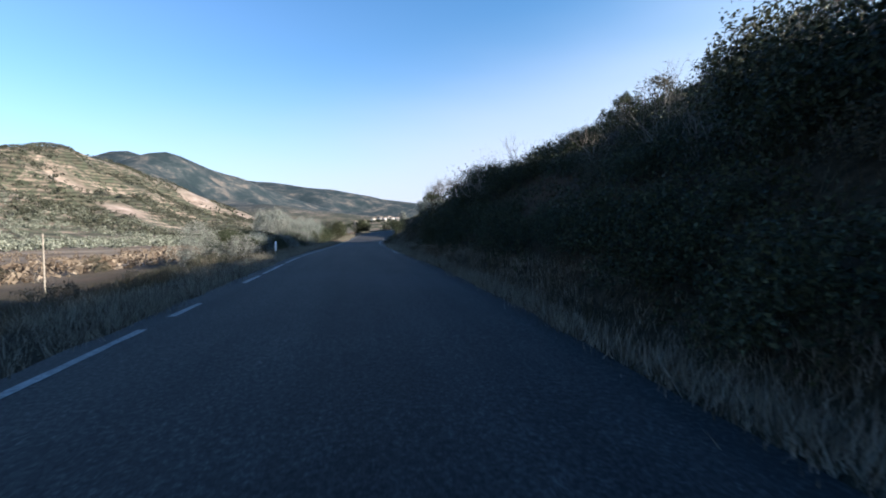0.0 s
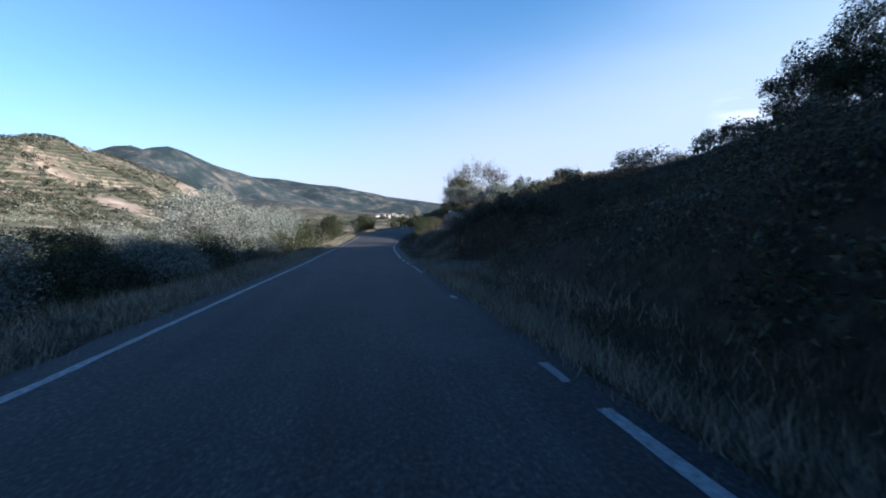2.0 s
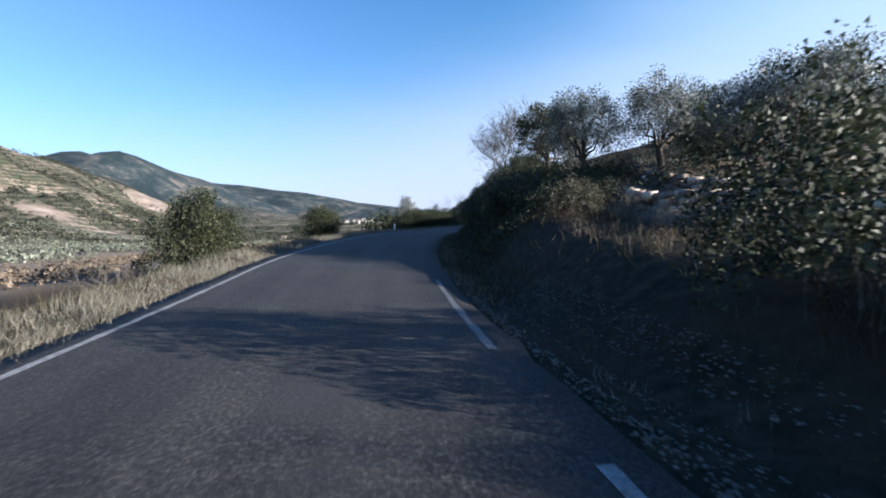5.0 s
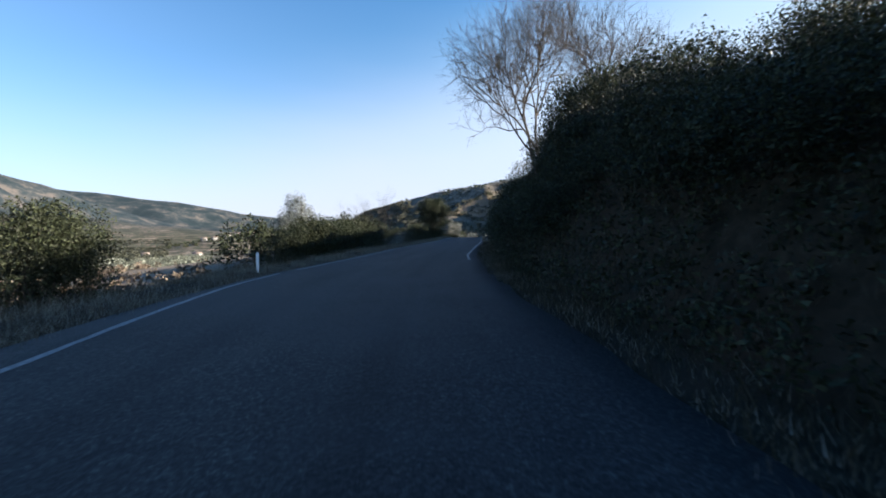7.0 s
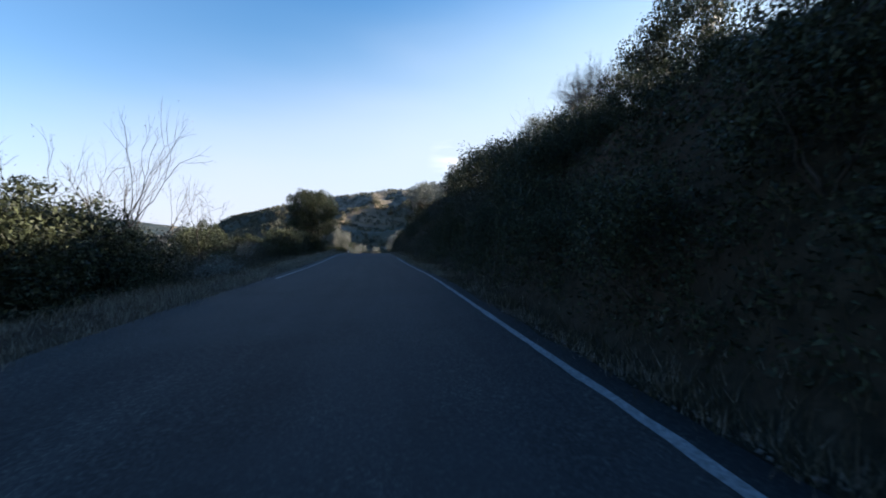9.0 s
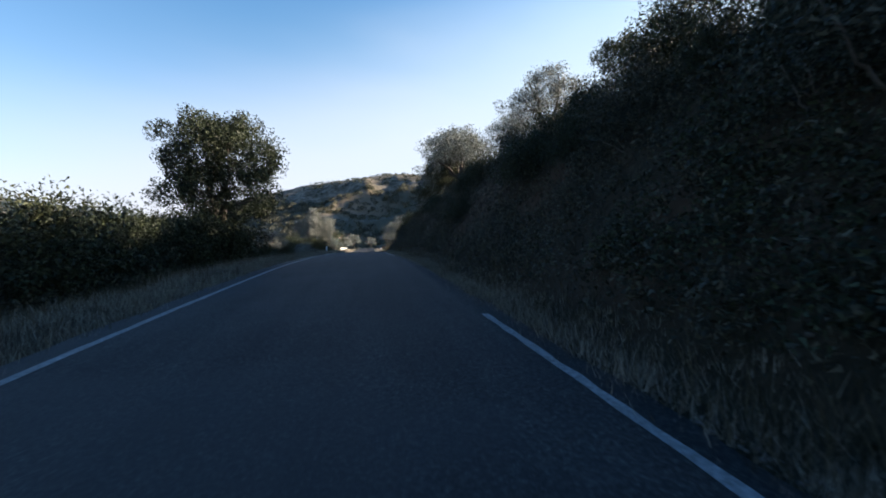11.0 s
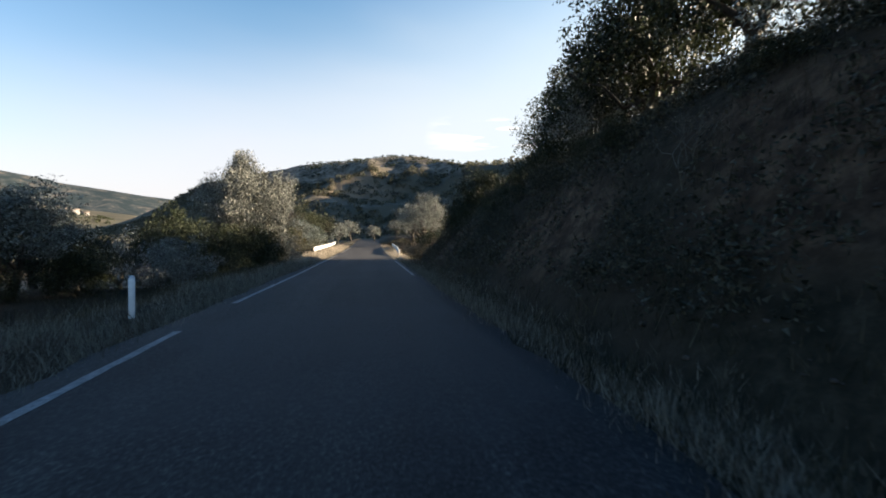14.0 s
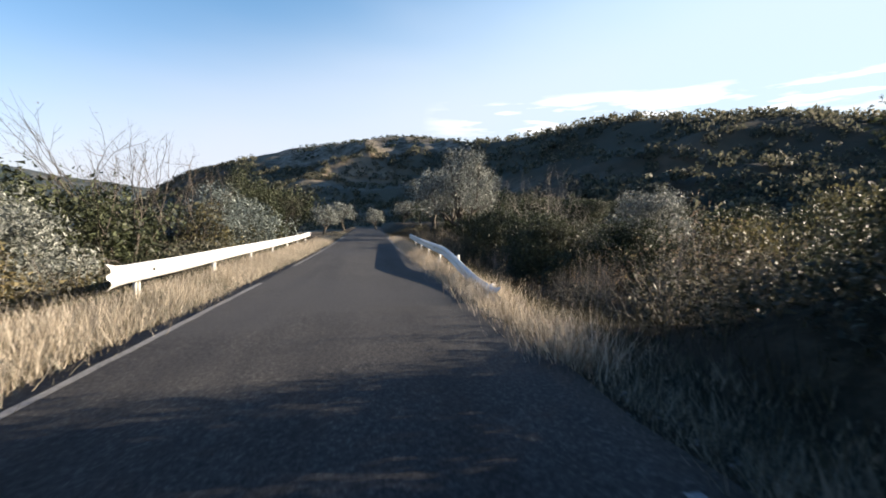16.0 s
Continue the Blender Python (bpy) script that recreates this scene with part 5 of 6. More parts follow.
# dark shrubs round the foot of the tall oak and at the end of the bank
for s, u, h in ((163.2, -6.5, 2.7), (165.0, -5.9, 2.7), (166.4, -6.2, 2.9), (167.6, -5.8, 2.7), (209.4, 6.3, 1.8), (210.4, 6.2, 1.2), (211.3, 6.7, 1.0), (212.3, 7.3, 0.9)):
    put(OAK_BUSH, s, u, h)


# dark shrubs on the cut behind the farm track
for s, u, h in ((46.2, 4.9, 0.8), (45.3, 5.5, 0.9), (44.2, 5.9, 0.9), (43.5, 6.6, 0.9), (42.8, 7.4, 0.9), (42.1, 8.3, 0.9), (41.4, 9.2, 0.9), (40.7, 10.1, 0.9), (40.0, 11.0, 0.9), (45.0, 6.9, 0.7), (44.2, 7.8, 0.7), (43.4, 8.8, 0.7), (42.6, 9.8, 0.7), (41.9, 10.9, 0.7)):
    f = h / 1.5
    stand(SCRUB[int(s * 10) % len(SCRUB)], s, u, s * 77 % 360, f, 0.08, f)
cover("bank_scrub", "low dark scrub on the cut behind the farm track", 8, 1900, SCRUB_LEAF, (40, 49), (4.6, 12.5), 0.4)


# ---- grass along the road, uncountable ----
def grass(name, label, seed, count, mat, s_range, edge, h0, h1, blades=17):
    rng = np.random.default_rng(seed)
    s = rng.uniform(*s_range, count)
    side, near, wide = edge
    u = side * (half_width(s) + near + wide * rng.uniform(0, 1, count) ** 1.25)
    keep = ripple(s, u * 2, 2.3, seed) + rng.uniform(-0.9, 0.9, count) > -0.35
    keep &= (off_track(s, u) > 0.15) | (rng.uniform(0, 1, count) < 0.12)
    keep &= (u < 0) | (s < 45) | (s > 72) | (u > tab(s, (45, 3.7), (57, 3.9), (61, 4.9), (72, 5.4))) | (rng.uniform(0, 1, count) < 0.2)
    s, u = s[keep], u[keep]
    x, y = at(s, u)
    z = ground_z(s, u) - 0.02
    tall = rng.uniform(h0, h1, len(s)) * (1 + 0.35 * ripple(x, y, 1.7, seed))
    n = len(s) * blades
    foot = np.repeat(np.stack([x, y, z], 1), blades, 0) + np.hstack([rng.normal(0, 0.16, (n, 2)), np.zeros((n, 1))])
    h = np.repeat(tall, blades) * rng.uniform(0.4, 1.15, n)
    ang = rng.uniform(0, 2 * np.pi, n)
    out = np.stack([np.cos(ang), np.sin(ang), np.zeros(n)], 1)
    turn = ang + rng.uniform(-1.2, 1.2, n)
    across = np.stack([-np.sin(turn), np.cos(turn), np.zeros(n)], 1) * rng.uniform(0.003, 0.0072, n)[:, None]
    tip = foot + out * (rng.uniform(0.1, 0.9, n) * h)[:, None] + np.array([0, 0, 1.0]) * h[:, None]
    v = np.stack([foot - across, foot + across, tip], 1).reshape(-1, 3)
    tagged(new(name, mesh_of(name, v, np.arange(3 * n).reshape(-1, 3), mat)), label, "grass", kind="stuff")


grass("dry_grass", "dry straw-coloured verge grass", 1, 20000, GRASS, (-6, 262), (-1, 0.3, 1.5), 0.10, 0.30)
grass("verge_grass", "grey-green and straw verge grass", 7, 9000, GREEN_GRASS, (-6, 262), (1, 0.4, 1.4), 0.08, 0.28)
grass("dry_grass", "dry straw-coloured verge grass", 2, 6000, GRASS, (-6, 262), (1, 0.4, 1.2), 0.06, 0.24)
grass("bank_grass", "grey-green and straw grass on the banks", 3, 22000, GREEN_GRASS, (-6, 262), (1, 1.0, 5.5), 0.2, 0.55, 9)
grass("bank_grass", "grey-green and straw grass below the verge", 4, 10000, GREEN_GRASS, (-6, 262), (-1, 1.3, 5.0), 0.15, 0.45)
grass("dry_grass", "dry straw-coloured grass at the foot of the cutting", 8, 7000, GRASS, (132, 214), (1, 0.35, 1.2), 0.08, 0.27)
grass("dry_grass", "dry straw-coloured grass at the foot of the first bank", 9, 6500, GRASS, (-6, 46), (1, 0.4, 1.5), 0.1, 0.36)
grass("bank_grass", "soft grey-green grass on the open bank", 12, 5000, GREEN_GRASS, (20, 48), (1, 1.2, 7.5), 0.08, 0.26, 13)
grass("bank_grass", "soft grey dry grass below the stone wall", 13, 1700, GRASS, (45, 60), (1, 1.5, 2.0), 0.15, 0.45)
grass("tall_dry_grass", "soft grey dry grass at the broken end of the stone wall", 10, 1100, GRASS, (54.5, 66), (1, 2.3, 2.2), 0.3, 0.8, 26)
grass("tall_grass", "soft grey-green grass at the broken end of the stone wall", 11, 600, GREEN_GRASS, (56.0, 66.0), (1, 2.2, 2.4), 0.3, 0.8, 26)


def loose_stones(name, label, seed, count, mat, s_range, reach, small, large):
    """Loose stones lying on the ground, partly sunk; reach: nearest and farthest beyond the road's edge."""
    rng = np.random.default_rng(seed)
    s = rng.uniform(*s_range, count)
    u = half_width(s) + reach[0] + (reach[1] - reach[0]) * rng.uniform(0, 1, count) ** 1.3
    x, y = at(s, u)
    z = ground_z(s, u)
    box, faces = box_piece((1, 1, 0.6))
    v = box[None] * rng.uniform(0.55, 1.0, (count,) + box.shape) * (rng.uniform(small, large, count) * rng.uniform(0.6, 1.3, count))[:, None, None]
    v = v + np.stack([x, y, z + 0.1 * small], 1)[:, None]
    f = (np.array(faces)[None] + len(box) * np.arange(count)[:, None, None]).reshape(-1, len(faces[0]))
    tagged(new(name, mesh_of(name, v.reshape(-1, 3), f, mat)), label, "stones", kind="stuff")


loose_stones("verge_gravel", "loose grey gravel on the verge below the wall", 3, 12000, GRAVEL, (43, 72), (0.12, 2.0), 0.012, 0.038)
loose_stones("bank_stones", "brown stones showing in the earth of the cutting", 5, 1800, EARTH_STONE, (146, 208), (1.3, 5.5), 0.025, 0.085)
loose_stones("verge_gravel", "loose gravel along the edge of the asphalt", 6, 9000, GRAVEL, (100, 212), (0.1, 0.7), 0.01, 0.035)
grass("tall_dry_grass", "tall dry grass in its sunlit colour round the guard rails", 5, 3000, SUNLIT_GRASS, (205, 246), (-1, 0.45, 1.3), 0.2, 0.45)
grass("tall_dry_grass", "tall dry grass in its sunlit colour round the guard rails", 6, 2600, SUNLIT_GRASS, (210.5, 246), (1, 0.2, 0.8), 0.25, 0.55)


# ---- road furniture ----
def make_marker(s, u, height=0.82):
    """A white edge marker post with a black band."""
    x, y = at(s, u)
    z = float(ground_z(s, u))
    root = thing("marker_post", "slim plain white plastic roadside marker post", "marker post", "marker posts")
    root.matrix_world = pose(float(x), float(y), z, 0, 0, math.degrees(float(np.interp(s, TS, TH))))
    t = np.linspace(0, 2 * np.pi, 10, endpoint=False)
    ring = np.stack([0.048 * np.cos(t), 0.036 * np.sin(t)], 1)

    def shell(z0, z1, grow, slant=0.0):
        lo = np.hstack([ring * grow, np.full((10, 1), z0)])
        hi = np.hstack([ring * grow, (z1 + slant * ring[:, 1:] / 0.036)])
        v = np.vstack([lo, hi, [[0, 0, z1]]])
        f = [(k, (k + 1) % 10, 10 + (k + 1) % 10, 10 + k) for k in range(10)] + [(10 + k, 10 + (k + 1) % 10, 20, 20) for k in range(10)]
        tri = [(a, b, c) for a, b, c, d in f] + [(a, c, d) for a, b, c, d in f[:10]]
        return v, tri

    part("post", mesh_of("post", *shell(-0.2, height, 1.0, 0.03), WHITE), root)
    part("cap", mesh_of("cap", *shell(height + 0.03, height + 0.045, 0.8), WHITE), root)


make_marker(26.0, -4.2, 0.66), make_marker(103.4, -3.9, 0.6), make_marker(189.0, -3.2, 0.64)

WAVE = [(-0.155, 0.0), (-0.135, -0.03), (-0.09, -0.075), (-0.055, -0.075), (-0.02, -0.01), (0.02, -0.01), (0.055, -0.075), (0.09, -0.075), (0.135, -0.03), (0.155, 0.0)]


def make_rail(s0, s1, offset, side, height=0.60, flare=0.35, dip=0.1, label="galvanised steel guard rail with a wave-shaped beam"):
    """A wave beam on posts; side: +1 right of the road."""
    root = thing("guard_rail", label, "guard rail")
    ss = np.arange(s0, s1 + 0.01, 0.5)

    def line(s, extra=0.0):
        u = np.interp(s, [s0, s1], offset) + side * flare * step((s0 + 2.5 - s) / 2.5) + side * extra
        x, y = at(s, u)
        return x, y, road_z(s) + height - dip * step((s0 + 7.0 - s) / 7.0)

    prof = np.array(WAVE)
    cols = []
    for back in (0.0, 0.006):
        for dz, du in (prof if back == 0.0 else prof[::-1]):
            x, y, z = line(ss, -du * -1 * 1.0 + back + 0.0)
            cols.append(np.stack([x, y, z + dz], 1))
    v = np.stack(cols, 1)
    rows, n = v.shape[:2]
    v = v.reshape(-1, 3)
    i = (np.arange(rows - 1)[:, None] * n + np.arange(n)[None]).ravel()
    j = (np.arange(rows - 1)[:, None] * n + (np.arange(n)[None] + 1) % n).ravel()
    part("beam", mesh_of("beam", v, np.stack([i, j, j + n, i + n], 1), STEEL), root)
    # fish-tail end
    x, y, z = [float(q[0]) for q in line(np.array([s0]))]
    h = float(np.interp(s0, TS, TH))
    pts = []
    for k, (back, grow) in enumerate(((0.0, 1.0), (-0.18, 1.08), (-0.36, 1.35))):
        for dz, du in prof:
            pts.append((x - math.sin(h) * back + math.cos(h) * side * (du + 0.03 * k), y + math.cos(h) * back + math.sin(h) * side * (du + 0.03 * k), z + dz * grow))
    part("end_piece", mesh_of("end_piece", np.array(pts), grid_faces(3, len(prof)), STEEL), root, "splayed end plate")
    for s in np.arange(s0 + 0.6, s1, 4.0):
        x, y, z = line(np.array([s]), 0.12)
        g = float(road_z(s)) - 0.5
        a = box_piece((0.008, 0.12, float(z[0]) + 0.12 - g), (0, 0, (float(z[0]) + 0.12 - g) / 2))
        b = box_piece((0.06, 0.008, float(z[0]) + 0.12 - g), (0.03, 0.06, (float(z[0]) + 0.12 - g) / 2))
        c = box_piece((0.06, 0.008, float(z[0]) + 0.12 - g), (0.03, -0.06, (float(z[0]) + 0.12 - g) / 2))
        ob = part("post", mesh_of("post", *join([a, b, c]), STEEL), root)
        ob.matrix_world = pose(float(x[0]), float(y[0]), g, 0, 0, math.degrees(float(np.interp(s, TS, TH))))
    for s in np.arange(s0 + 1.0, s1, 8.0):
        x, y, z = line(np.array([s]), -0.02)
        ob = part("reflector", mesh_of("reflector", *box_piece((0.03, 0.05, 0.07)), BLACK), root, "small dark reflector")
        ob.matrix_world = pose(float(x[0]), float(y[0]), float(z[0]), 0, 0, math.degrees(float(np.interp(s, TS, TH))))


make_rail(214.3, 241.3, (-3.35, -4.0), -1, 0.60, 0.06, 0.03)
make_rail(214.4, 238.0, (2.75, 3.3), 1, 0.52, 0.0, 0.45)


# ---- walls, houses and the far village ----
def make_stone_wall():
    """The broken dry stone wall on the bank."""
    root = tagged(new("stone_wall"), "rough dry stone wall, partly fallen, above the verge", "wall")
    rng = np.random.default_rng(17)
    s0, s1, u = 49.6, 57.5, 5.75
    shapes = []
    for k in range(8):
        v, f = box_piece((1, 1, 1))
        v = v * rng.uniform(0.72, 1.0, v.shape) + rng.normal(0, 0.07, v.shape)
        bm = bmesh.new()
        vs = [bm.verts.new(q) for q in v]
        for q in f:
            bm.faces.new([vs[i] for i in q])
        bmesh.ops.recalc_face_normals(bm, faces=bm.faces[:])
        bmesh.ops.bevel(bm, geom=bm.edges[:], offset=0.12, segments=1, affect="EDGES", profile=0.6)
        me = bpy.data.meshes.new("stone")
        bm.to_mesh(me)
        bm.free()
        me.materials.append(STONE)
        shapes.append(me)

    def top(s):
        t = 2.0 + 0.05 * math.sin(s * 2.3) + 0.05 * math.sin(s * 5.1) - 0.15 * max(0.0, 51.5 - s)
        if 52.6 < s < 54.9:
            t += 0.22 * (s - 52.6) / 2.3
        if 54.9 < s < 56.05:
            t = 1.42 + 0.06 * math.sin(s * 9)
        return t if s < 56.9 else t - 0.75

    zb = -0.62
    z, near, far = 0.0, 0, []
    while z < 2.4:
        rise = rng.uniform(0.07, 0.12)
        s = s0 + rng.uniform(0, 0.2)
        while s < s1:
            long = rng.uniform(0.09, 0.24)
            if z + rise < top(s + long / 2):
                x, y = at(s + long / 2, u + rng.normal(0, 0.03) + 0.10 * z)
                h = math.degrees(float(np.interp(s, TS, TH)))
                me = shapes[rng.integers(8)]
                m = pose(float(x), float(y), zb + z + rise / 2 + rng.normal(0, 0.018), rng.normal(0, 6), rng.normal(0, 5), h + rng.normal(0, 5)) @ Matrix.Diagonal((0.28, long * 1.0, rise * rng.uniform(0.75, 1.2), 1))
                if s > 53.6 and near < 300:
                    ob = new("stone", me)
                    ob.parent = root
                    ob.matrix_world = m
                    near += 1
                else:
                    far.append((me, m))
            s += long + rng.uniform(0.0, 0.03)
        z += rise
    vs, fs, n = [], [], 0
    for me, m in far:
        vs += [tuple(m @ q.co) for q in me.vertices]
        fs += [[i + n for i in q.vertices] for q in me.polygons]
        n += len(me.vertices)
    me = bpy.data.meshes.new("stones")
    me.from_pydata(vs, [], fs)
    me.materials.append(STONE)
    tagged(part("stones", me, root), kind="stuff")
    # the rubble core behind the face
    ss = np.arange(s0 + 0.1, s1 - 0.1, 0.3)
    pts = []
    for s in ss:
        t = top(s) - 0.22
        for du, dz in ((0.05, -0.4), (0.12, t), (0.42, t - 0.1), (0.5, -0.4)):
            x, y = at(s, u + du)
            pts.append((float(x), float(y), zb + dz))
    part("rubble_core", mesh_of("rubble_core", np.array(pts), grid_faces(len(ss), 4), STONE), root)


def make_terrace(s0, s1, u, tall):
    """A low rubble step that holds up a strip of field."""
    root = tagged(new("terrace_wall"), "low tumbled stone terrace wall on the sunlit slope", "wall")
    rng = np.random.default_rng(int(u * 10))
    shapes = []
    s = s0
    while s < s1:
        z = 0.0
        while z < tall:
            size = rng.uniform(0.7, 1.2, 3) * np.array([0.34, 0.36, 0.2])
            v, f = box_piece((1, 1, 1))
            v = (v * rng.uniform(0.65, 1.0, v.shape)) * size
            x, y = at(s, u + rng.normal(0, 0.06) + 0.15 * z)
            v = v + np.array([float(x), float(y), float(ground_z(s, u)) + z + 0.02])
            shapes.append((v, f))
            z += 0.18
        s += rng.uniform(0.26, 0.4)
    part("rubble", mesh_of("rubble", *join(shapes), STONE), root)


make_terrace(62.5, 76.0, 8.6, 0.5), make_terrace(64.0, 78.0, 10.4, 0.45)


def make_house(x, y, z, wide, deep, tall, turn, roof=1.6, rows=2, cols=3, wall=None):
    root = thing("village_house", "tile-roofed valley building, from village house down to pump box", "house", "village houses")
    root.matrix_world = pose(x, y, z, 0, 0, turn)
    part("wall", mesh_of("wall", *box_piece((wide, deep, tall + 4), (0, 0, tall / 2 - 2)), wall or PLASTER), root)
    a, b = wide / 2 + 0.4, deep / 2 + 0.4
    v = np.array([(-a, -b, tall), (a, -b, tall), (a, b, tall), (-a, b, tall), (-a, 0, tall + roof), (a, 0, tall + roof), (-a, -b, tall - 0.2), (a, -b, tall - 0.2), (a, b, tall - 0.2), (-a, b, tall - 0.2)])
    f = [(0, 1, 5, 4), (2, 3, 4, 5), (6, 7, 1, 0), (8, 9, 3, 2), (7, 8, 2, 1), (9, 6, 0, 3), (1, 2, 5, 5), (3, 0, 4, 4), (9, 8, 7, 6)]
    tri = [(p, q, r) for p, q, r, t in f] + [(p, r, t) for p, q, r, t in f if r != t]
    part("roof", mesh_of("roof", v, tri, TILE), root)
    for k in range(rows):
        for c in range(cols):
            px, pz = (c + 0.5) / cols * wide - wide / 2, tall * (k + 0.55) / rows
            part("window", mesh_of("window", *box_piece((0.9, 0.06, 1.2), (px, -deep / 2 - 0.02, pz)), GLASS), root)


def make_patch(s0, s1, u0, u1):
    """A mended strip, a little darker than the old asphalt."""
    ss = np.linspace(s0, s1, 10)
    rng = np.random.default_rng(4)
    off = np.linspace(u0, u1, 6)[None] + rng.normal(0, 0.05, (10, 6))
    lift = 0.02 * (1 - (off / 3.3) ** 2) + 0.006
    tagged(new("road_patch", strip(ss, off, lift, TAR, "road_patch")), "darker mended patch in the asphalt", "road patch", kind="structure")


make_patch(103.4, 106.4, -2.95, -1.4)
make_stone_wall()
house_rng = np.random.default_rng(23)
for x, y, w, d, t in ((-30, 880, 10, 8, 7), (-12, 905, 12, 9, 8), (2, 930, 14, 10, 9), (10, 900, 10, 8, 8), (20, 940, 11, 9, 12), (26, 915, 12, 9, 8), (36, 930, 14, 10, 9), (46, 905, 10, 9, 7), (58, 925, 12, 9, 8),
                      (-46, 900, 12, 9, 6), (70, 945, 10, 9, 7), (14, 965, 12, 10, 10), (-34, 590, 10, 8, 5), (-82, 620, 9, 8, 5)):
    make_house(x, y, float(far_hills(np.array(x, float), np.array(y, float))) - 4.8, w * 0.75, d * 0.75, t * 0.7, house_rng.uniform(-25, 25))
# a small brick hut, built like the houses
make_house(-52, 222, -4.6, 4.5, 4, 2.6, 20, 0.9, 1, 1, TILE)
# a pump box about a metre high, built like the houses
make_house(-5, 156, -2.9, 1.1, 0.9, 1.0, 10, 0.2, 1, 1)


def make_ruin(x, y, tall, turn):
    root = thing("ruined_tower", "square ruined stone tower on a bare spur", "tower", "castle ruins")
    z = float(far_hills(np.array(x), np.array(y))) - 6
    root.matrix_world = pose(x, y, z, 0, 0, turn)
    v, f = box_piece((11, 9, tall + 4), (0, 0, tall / 2 - 2))
    part("tower", mesh_of("tower", v, f, STONE), root)
    part("broken_top", mesh_of("broken_top", *box_piece((5, 9, 3), (-3, 0, tall + 1.5)), STONE), root)


make_ruin(-491, 1190, 14, 20), make_ruin(-532, 1190, 12, 5)


def make_pole(x, y, z, tall, thick, arm=False):
    root = thing("timber_pole", "weathered grey timber pole standing in the field", "pole")
    root.matrix_world = pose(x, y, z)
    part("shaft", mesh_of("shaft", *tube([(0, 0, -0.5), (0, 0, tall * 0.5), (0, 0, tall)], [thick, thick * 0.9, thick * 0.75], 8), TIMBER, True), root)
    if arm:
        part("crossarm", mesh_of("crossarm", *box_piece((1.4, 0.1, 0.12), (0, 0, tall - 0.5)), TIMBER), root)


make_pole(-10.9, 16.2, -1.9, 1.95, 0.032)
for s, u in ((214, -32), (232, -40), (190, -30)):
    x, y = at(s, u)
    make_pole(float(x), float(y), float(ground_z(s, u)), 7.0, 0.11, True)


# ---- far trees and scrub on the hills, uncountable ----
def far_scrub(name, label, seed, spots, mat, size, quads=26):
    rng = np.random.default_rng(seed)
    x, y, z, r = spots
    n = len(x)
    c = np.repeat(np.stack([x, y, z + r * 0.55], 1), quads, 0)
    d = rng.normal(size=(n * quads, 3))
    d /= np.linalg.norm(d, axis=1)[:, None]
    rr = np.repeat(r, quads)[:, None]
    c = c + d * rr * np.array([1, 1, 0.75]) * rng.uniform(0.5, 1.0, (n * quads, 1))
    v, f = leaves(rng, c, np.repeat(r, quads) * size * rng.uniform(0.6, 1.3, n * quads), 0.8)
    tagged(new(name, mesh_of(name, v, f, mat)), label, "trees", kind="stuff")


def scatter(seed, count, b0, b1, r0, r1, ox, oy, sizes, thick=0.0, size=60, least=0.0):
    rng = np.random.default_rng(seed)
    b = np.radians(rng.uniform(b0, b1, count))
    r = np.sqrt(rng.uniform(r0 ** 2, r1 ** 2, count))
    x, y = ox - np.sin(b) * r, oy + np.cos(b) * r
    keep = ripple(x, y, size, seed) + rng.uniform(-0.7, 0.7, count) > thick
    x, y = x[keep], y[keep]
    # keep clear of the road
    d = np.min(np.hypot(x[:, None] - TX[None, ::10], y[:, None] - TY[None, ::10]), 1)
    far = (d > 55) & (crest_field(x, y) < 0.4) & (bare_spurs(x, y) < 0.5)
    x, y = x[far], y[far]
    h = np.maximum(far_hills(x, y) - 4.5, -4.6)
    return x, y, h, rng.uniform(*sizes, len(x))


def crest_trees():
    """Small pines in a thin row on the skyline of the hill ahead."""
    rng = np.random.default_rng(4)
    b = np.radians(rng.uniform(-46, -22, 420))
    r = np.interp(np.degrees(b), [-47, -44, -41, -34, -24], [218, 240, 302, 327, 345]) * rng.uniform(0.86, 1.02, 420)
    x, y = 59.5 - np.sin(b) * r, 190 + np.cos(b) * r
    return x, y, far_hills(x, y) - 4.5, rng.uniform(0.5, 1.5, 420)


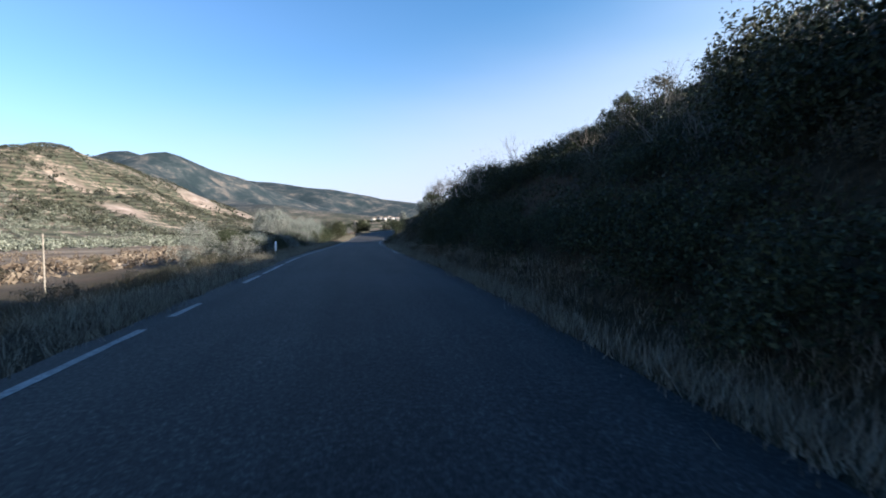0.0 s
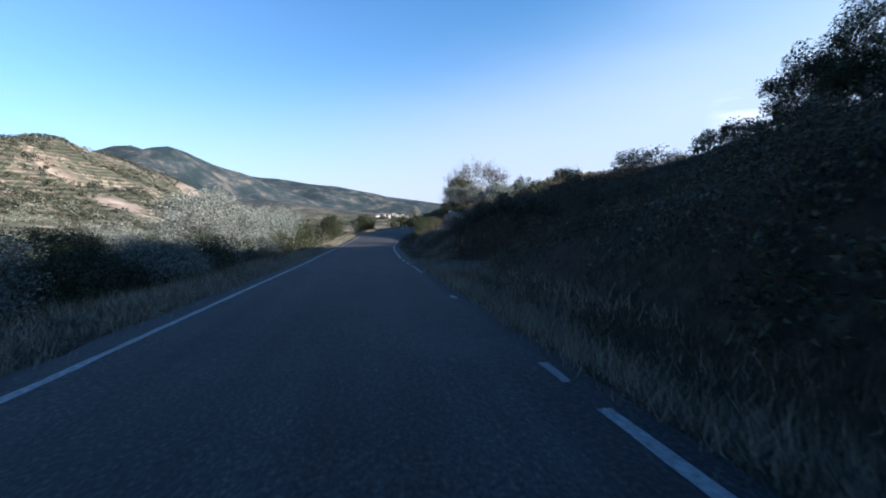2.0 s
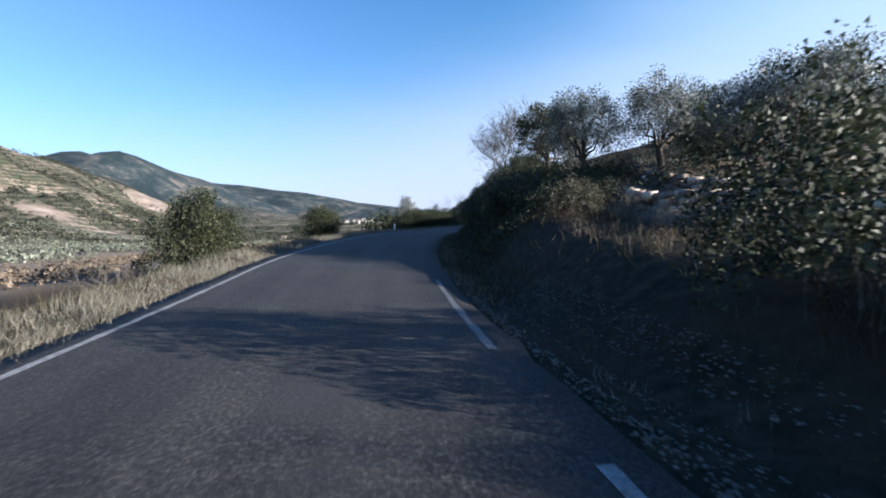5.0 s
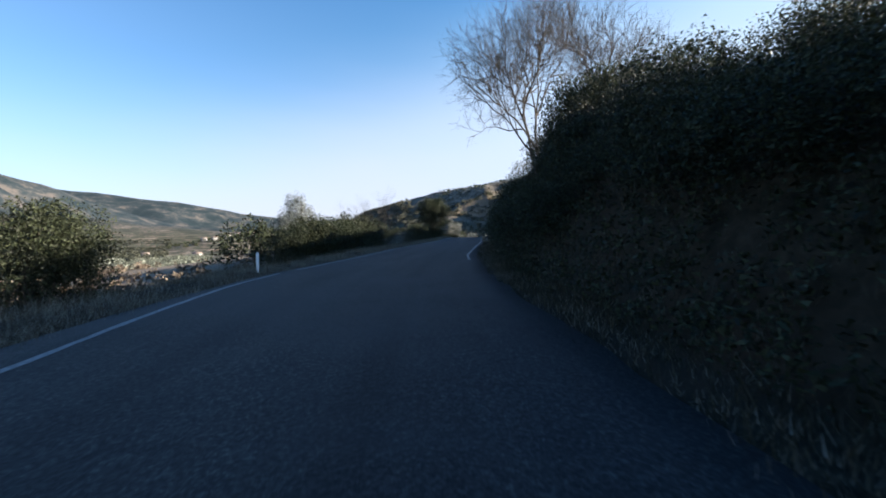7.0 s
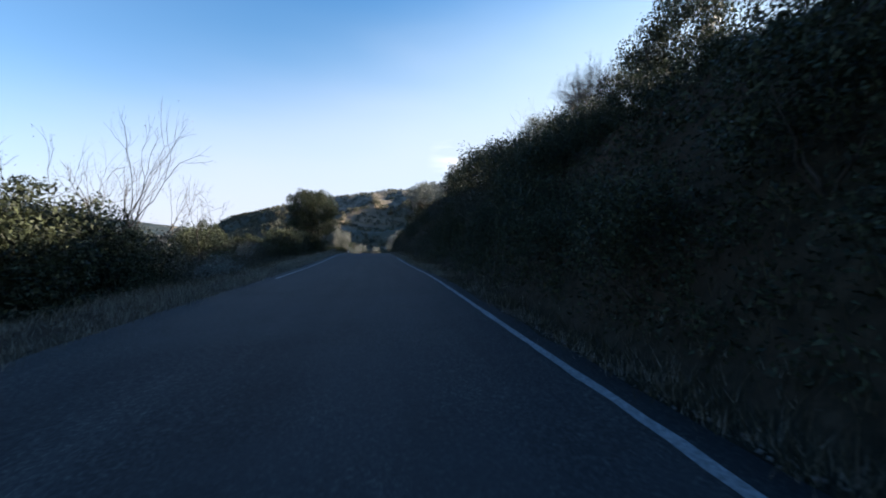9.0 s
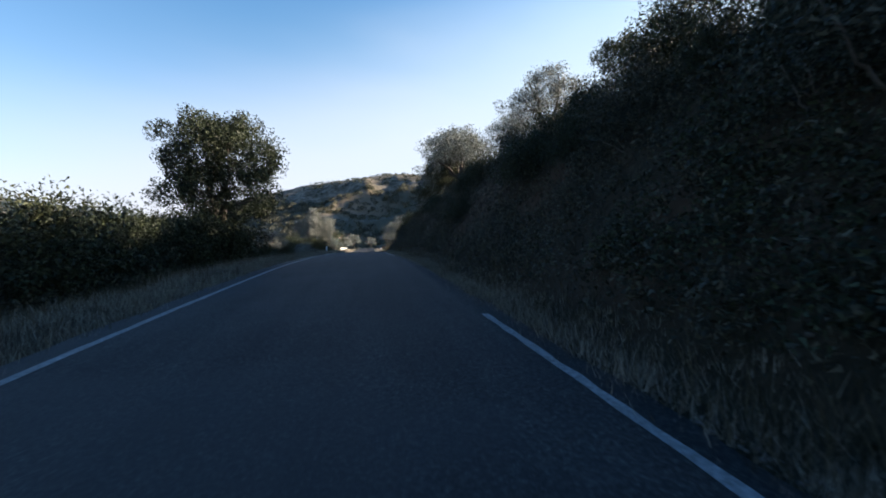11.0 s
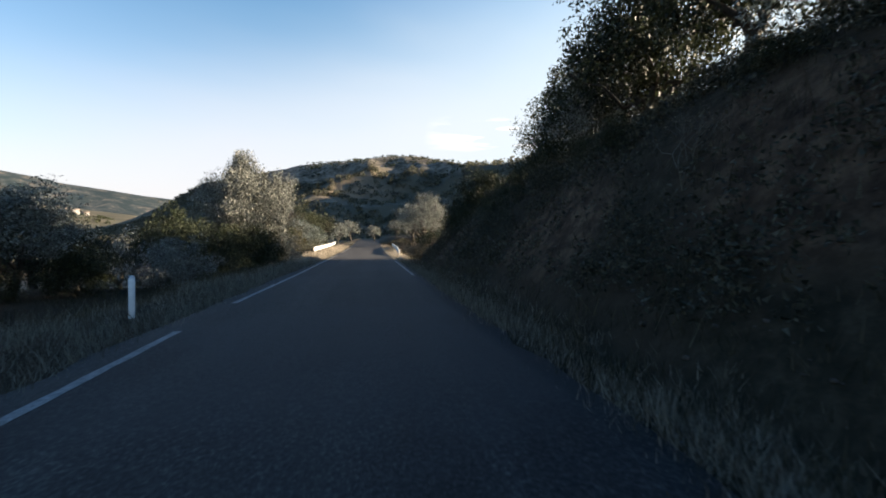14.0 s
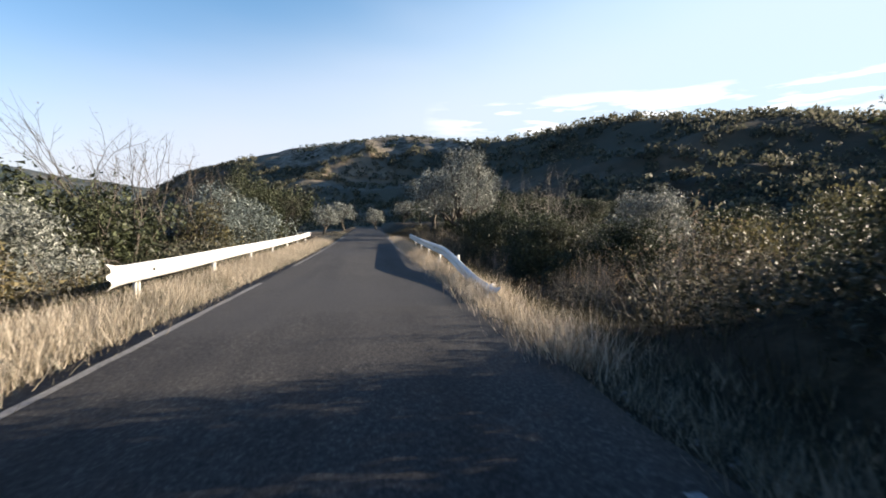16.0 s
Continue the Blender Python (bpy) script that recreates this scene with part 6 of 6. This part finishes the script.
far_scrub("far_olive_grove", "grey-green olive groves on the valley slopes", 1, scatter(1, 6500, 2, 58, 170, 560, 0, 0, (1.3, 2.5), 0.05, 40), FAR_OLIVE_LEAF, 0.36, 44)
far_scrub("far_scrub", "dark scrub and small trees on the brown hill", 2, scatter(2, 36000, 6, 56, 420, 1280, 0, 0, (1.2, 3.4), 0.12, 70), SCRUB_LEAF, 0.6, 16)
far_scrub("far_wood", "dark evergreen woods on the nearer hill", 3, scatter(3, 24000, -110, 5, 45, 420, 59.5, 190, (0.8, 2.4), -0.45, 38), FAR_LEAF, 0.5, 26)
far_scrub("far_wood", "dark trees among the village houses", 5, scatter(5, 320, -6, 6, 840, 960, 0, 0, (1.6, 3.2), -0.5, 30), OAK_LEAF, 0.6, 24)
far_scrub("far_wood", "pines along the crest of the hill", 4, crest_trees(), OAK_LEAF, 0.5, 24)

def field_growth():
    rng = np.random.default_rng(37)
    s, u = rng.uniform(-5, 150, 5200), -(13 + 75 * rng.uniform(0, 1, 5200) ** 1.5)
    keep = ripple(s, u, 9, 4) + rng.uniform(-0.6, 0.6, len(s)) > 0.15
    s, u = s[keep], u[keep]
    x, y = at(s, u)
    return x, y, ground_z(s, u), rng.uniform(0.25, 0.7, len(s))


far_scrub("field_growth", "low brown weeds and brambles over the valley field", 9, field_growth(), DRY_LEAF, 0.5, 20)


# the slope above the road
def slope_scrub():
    rng = np.random.default_rng(31)
    s, u = rng.uniform(-30, 270, 5200), 19 + 90 * rng.uniform(0, 1, 5200) ** 1.4
    keep = (ripple(s, u, 13, 3) + rng.uniform(-0.6, 0.6, len(s)) > 0.05) & ~((s > 56) & (s < 92) & (u < 30))
    s, u = s[keep], u[keep]
    x, y = at(s, u)
    return x, y, ground_z(s, u), rng.uniform(0.4, 1.0, len(s))


far_scrub("hillside_scrub", "low grey-green scrub on the slope above the road", 7, slope_scrub(), FAR_LEAF, 0.5, 26)

# the first of each kind was only the pattern
for p in PROTOS:
    for ob in (*p.children_recursive, p):
        bpy.data.objects.remove(ob)
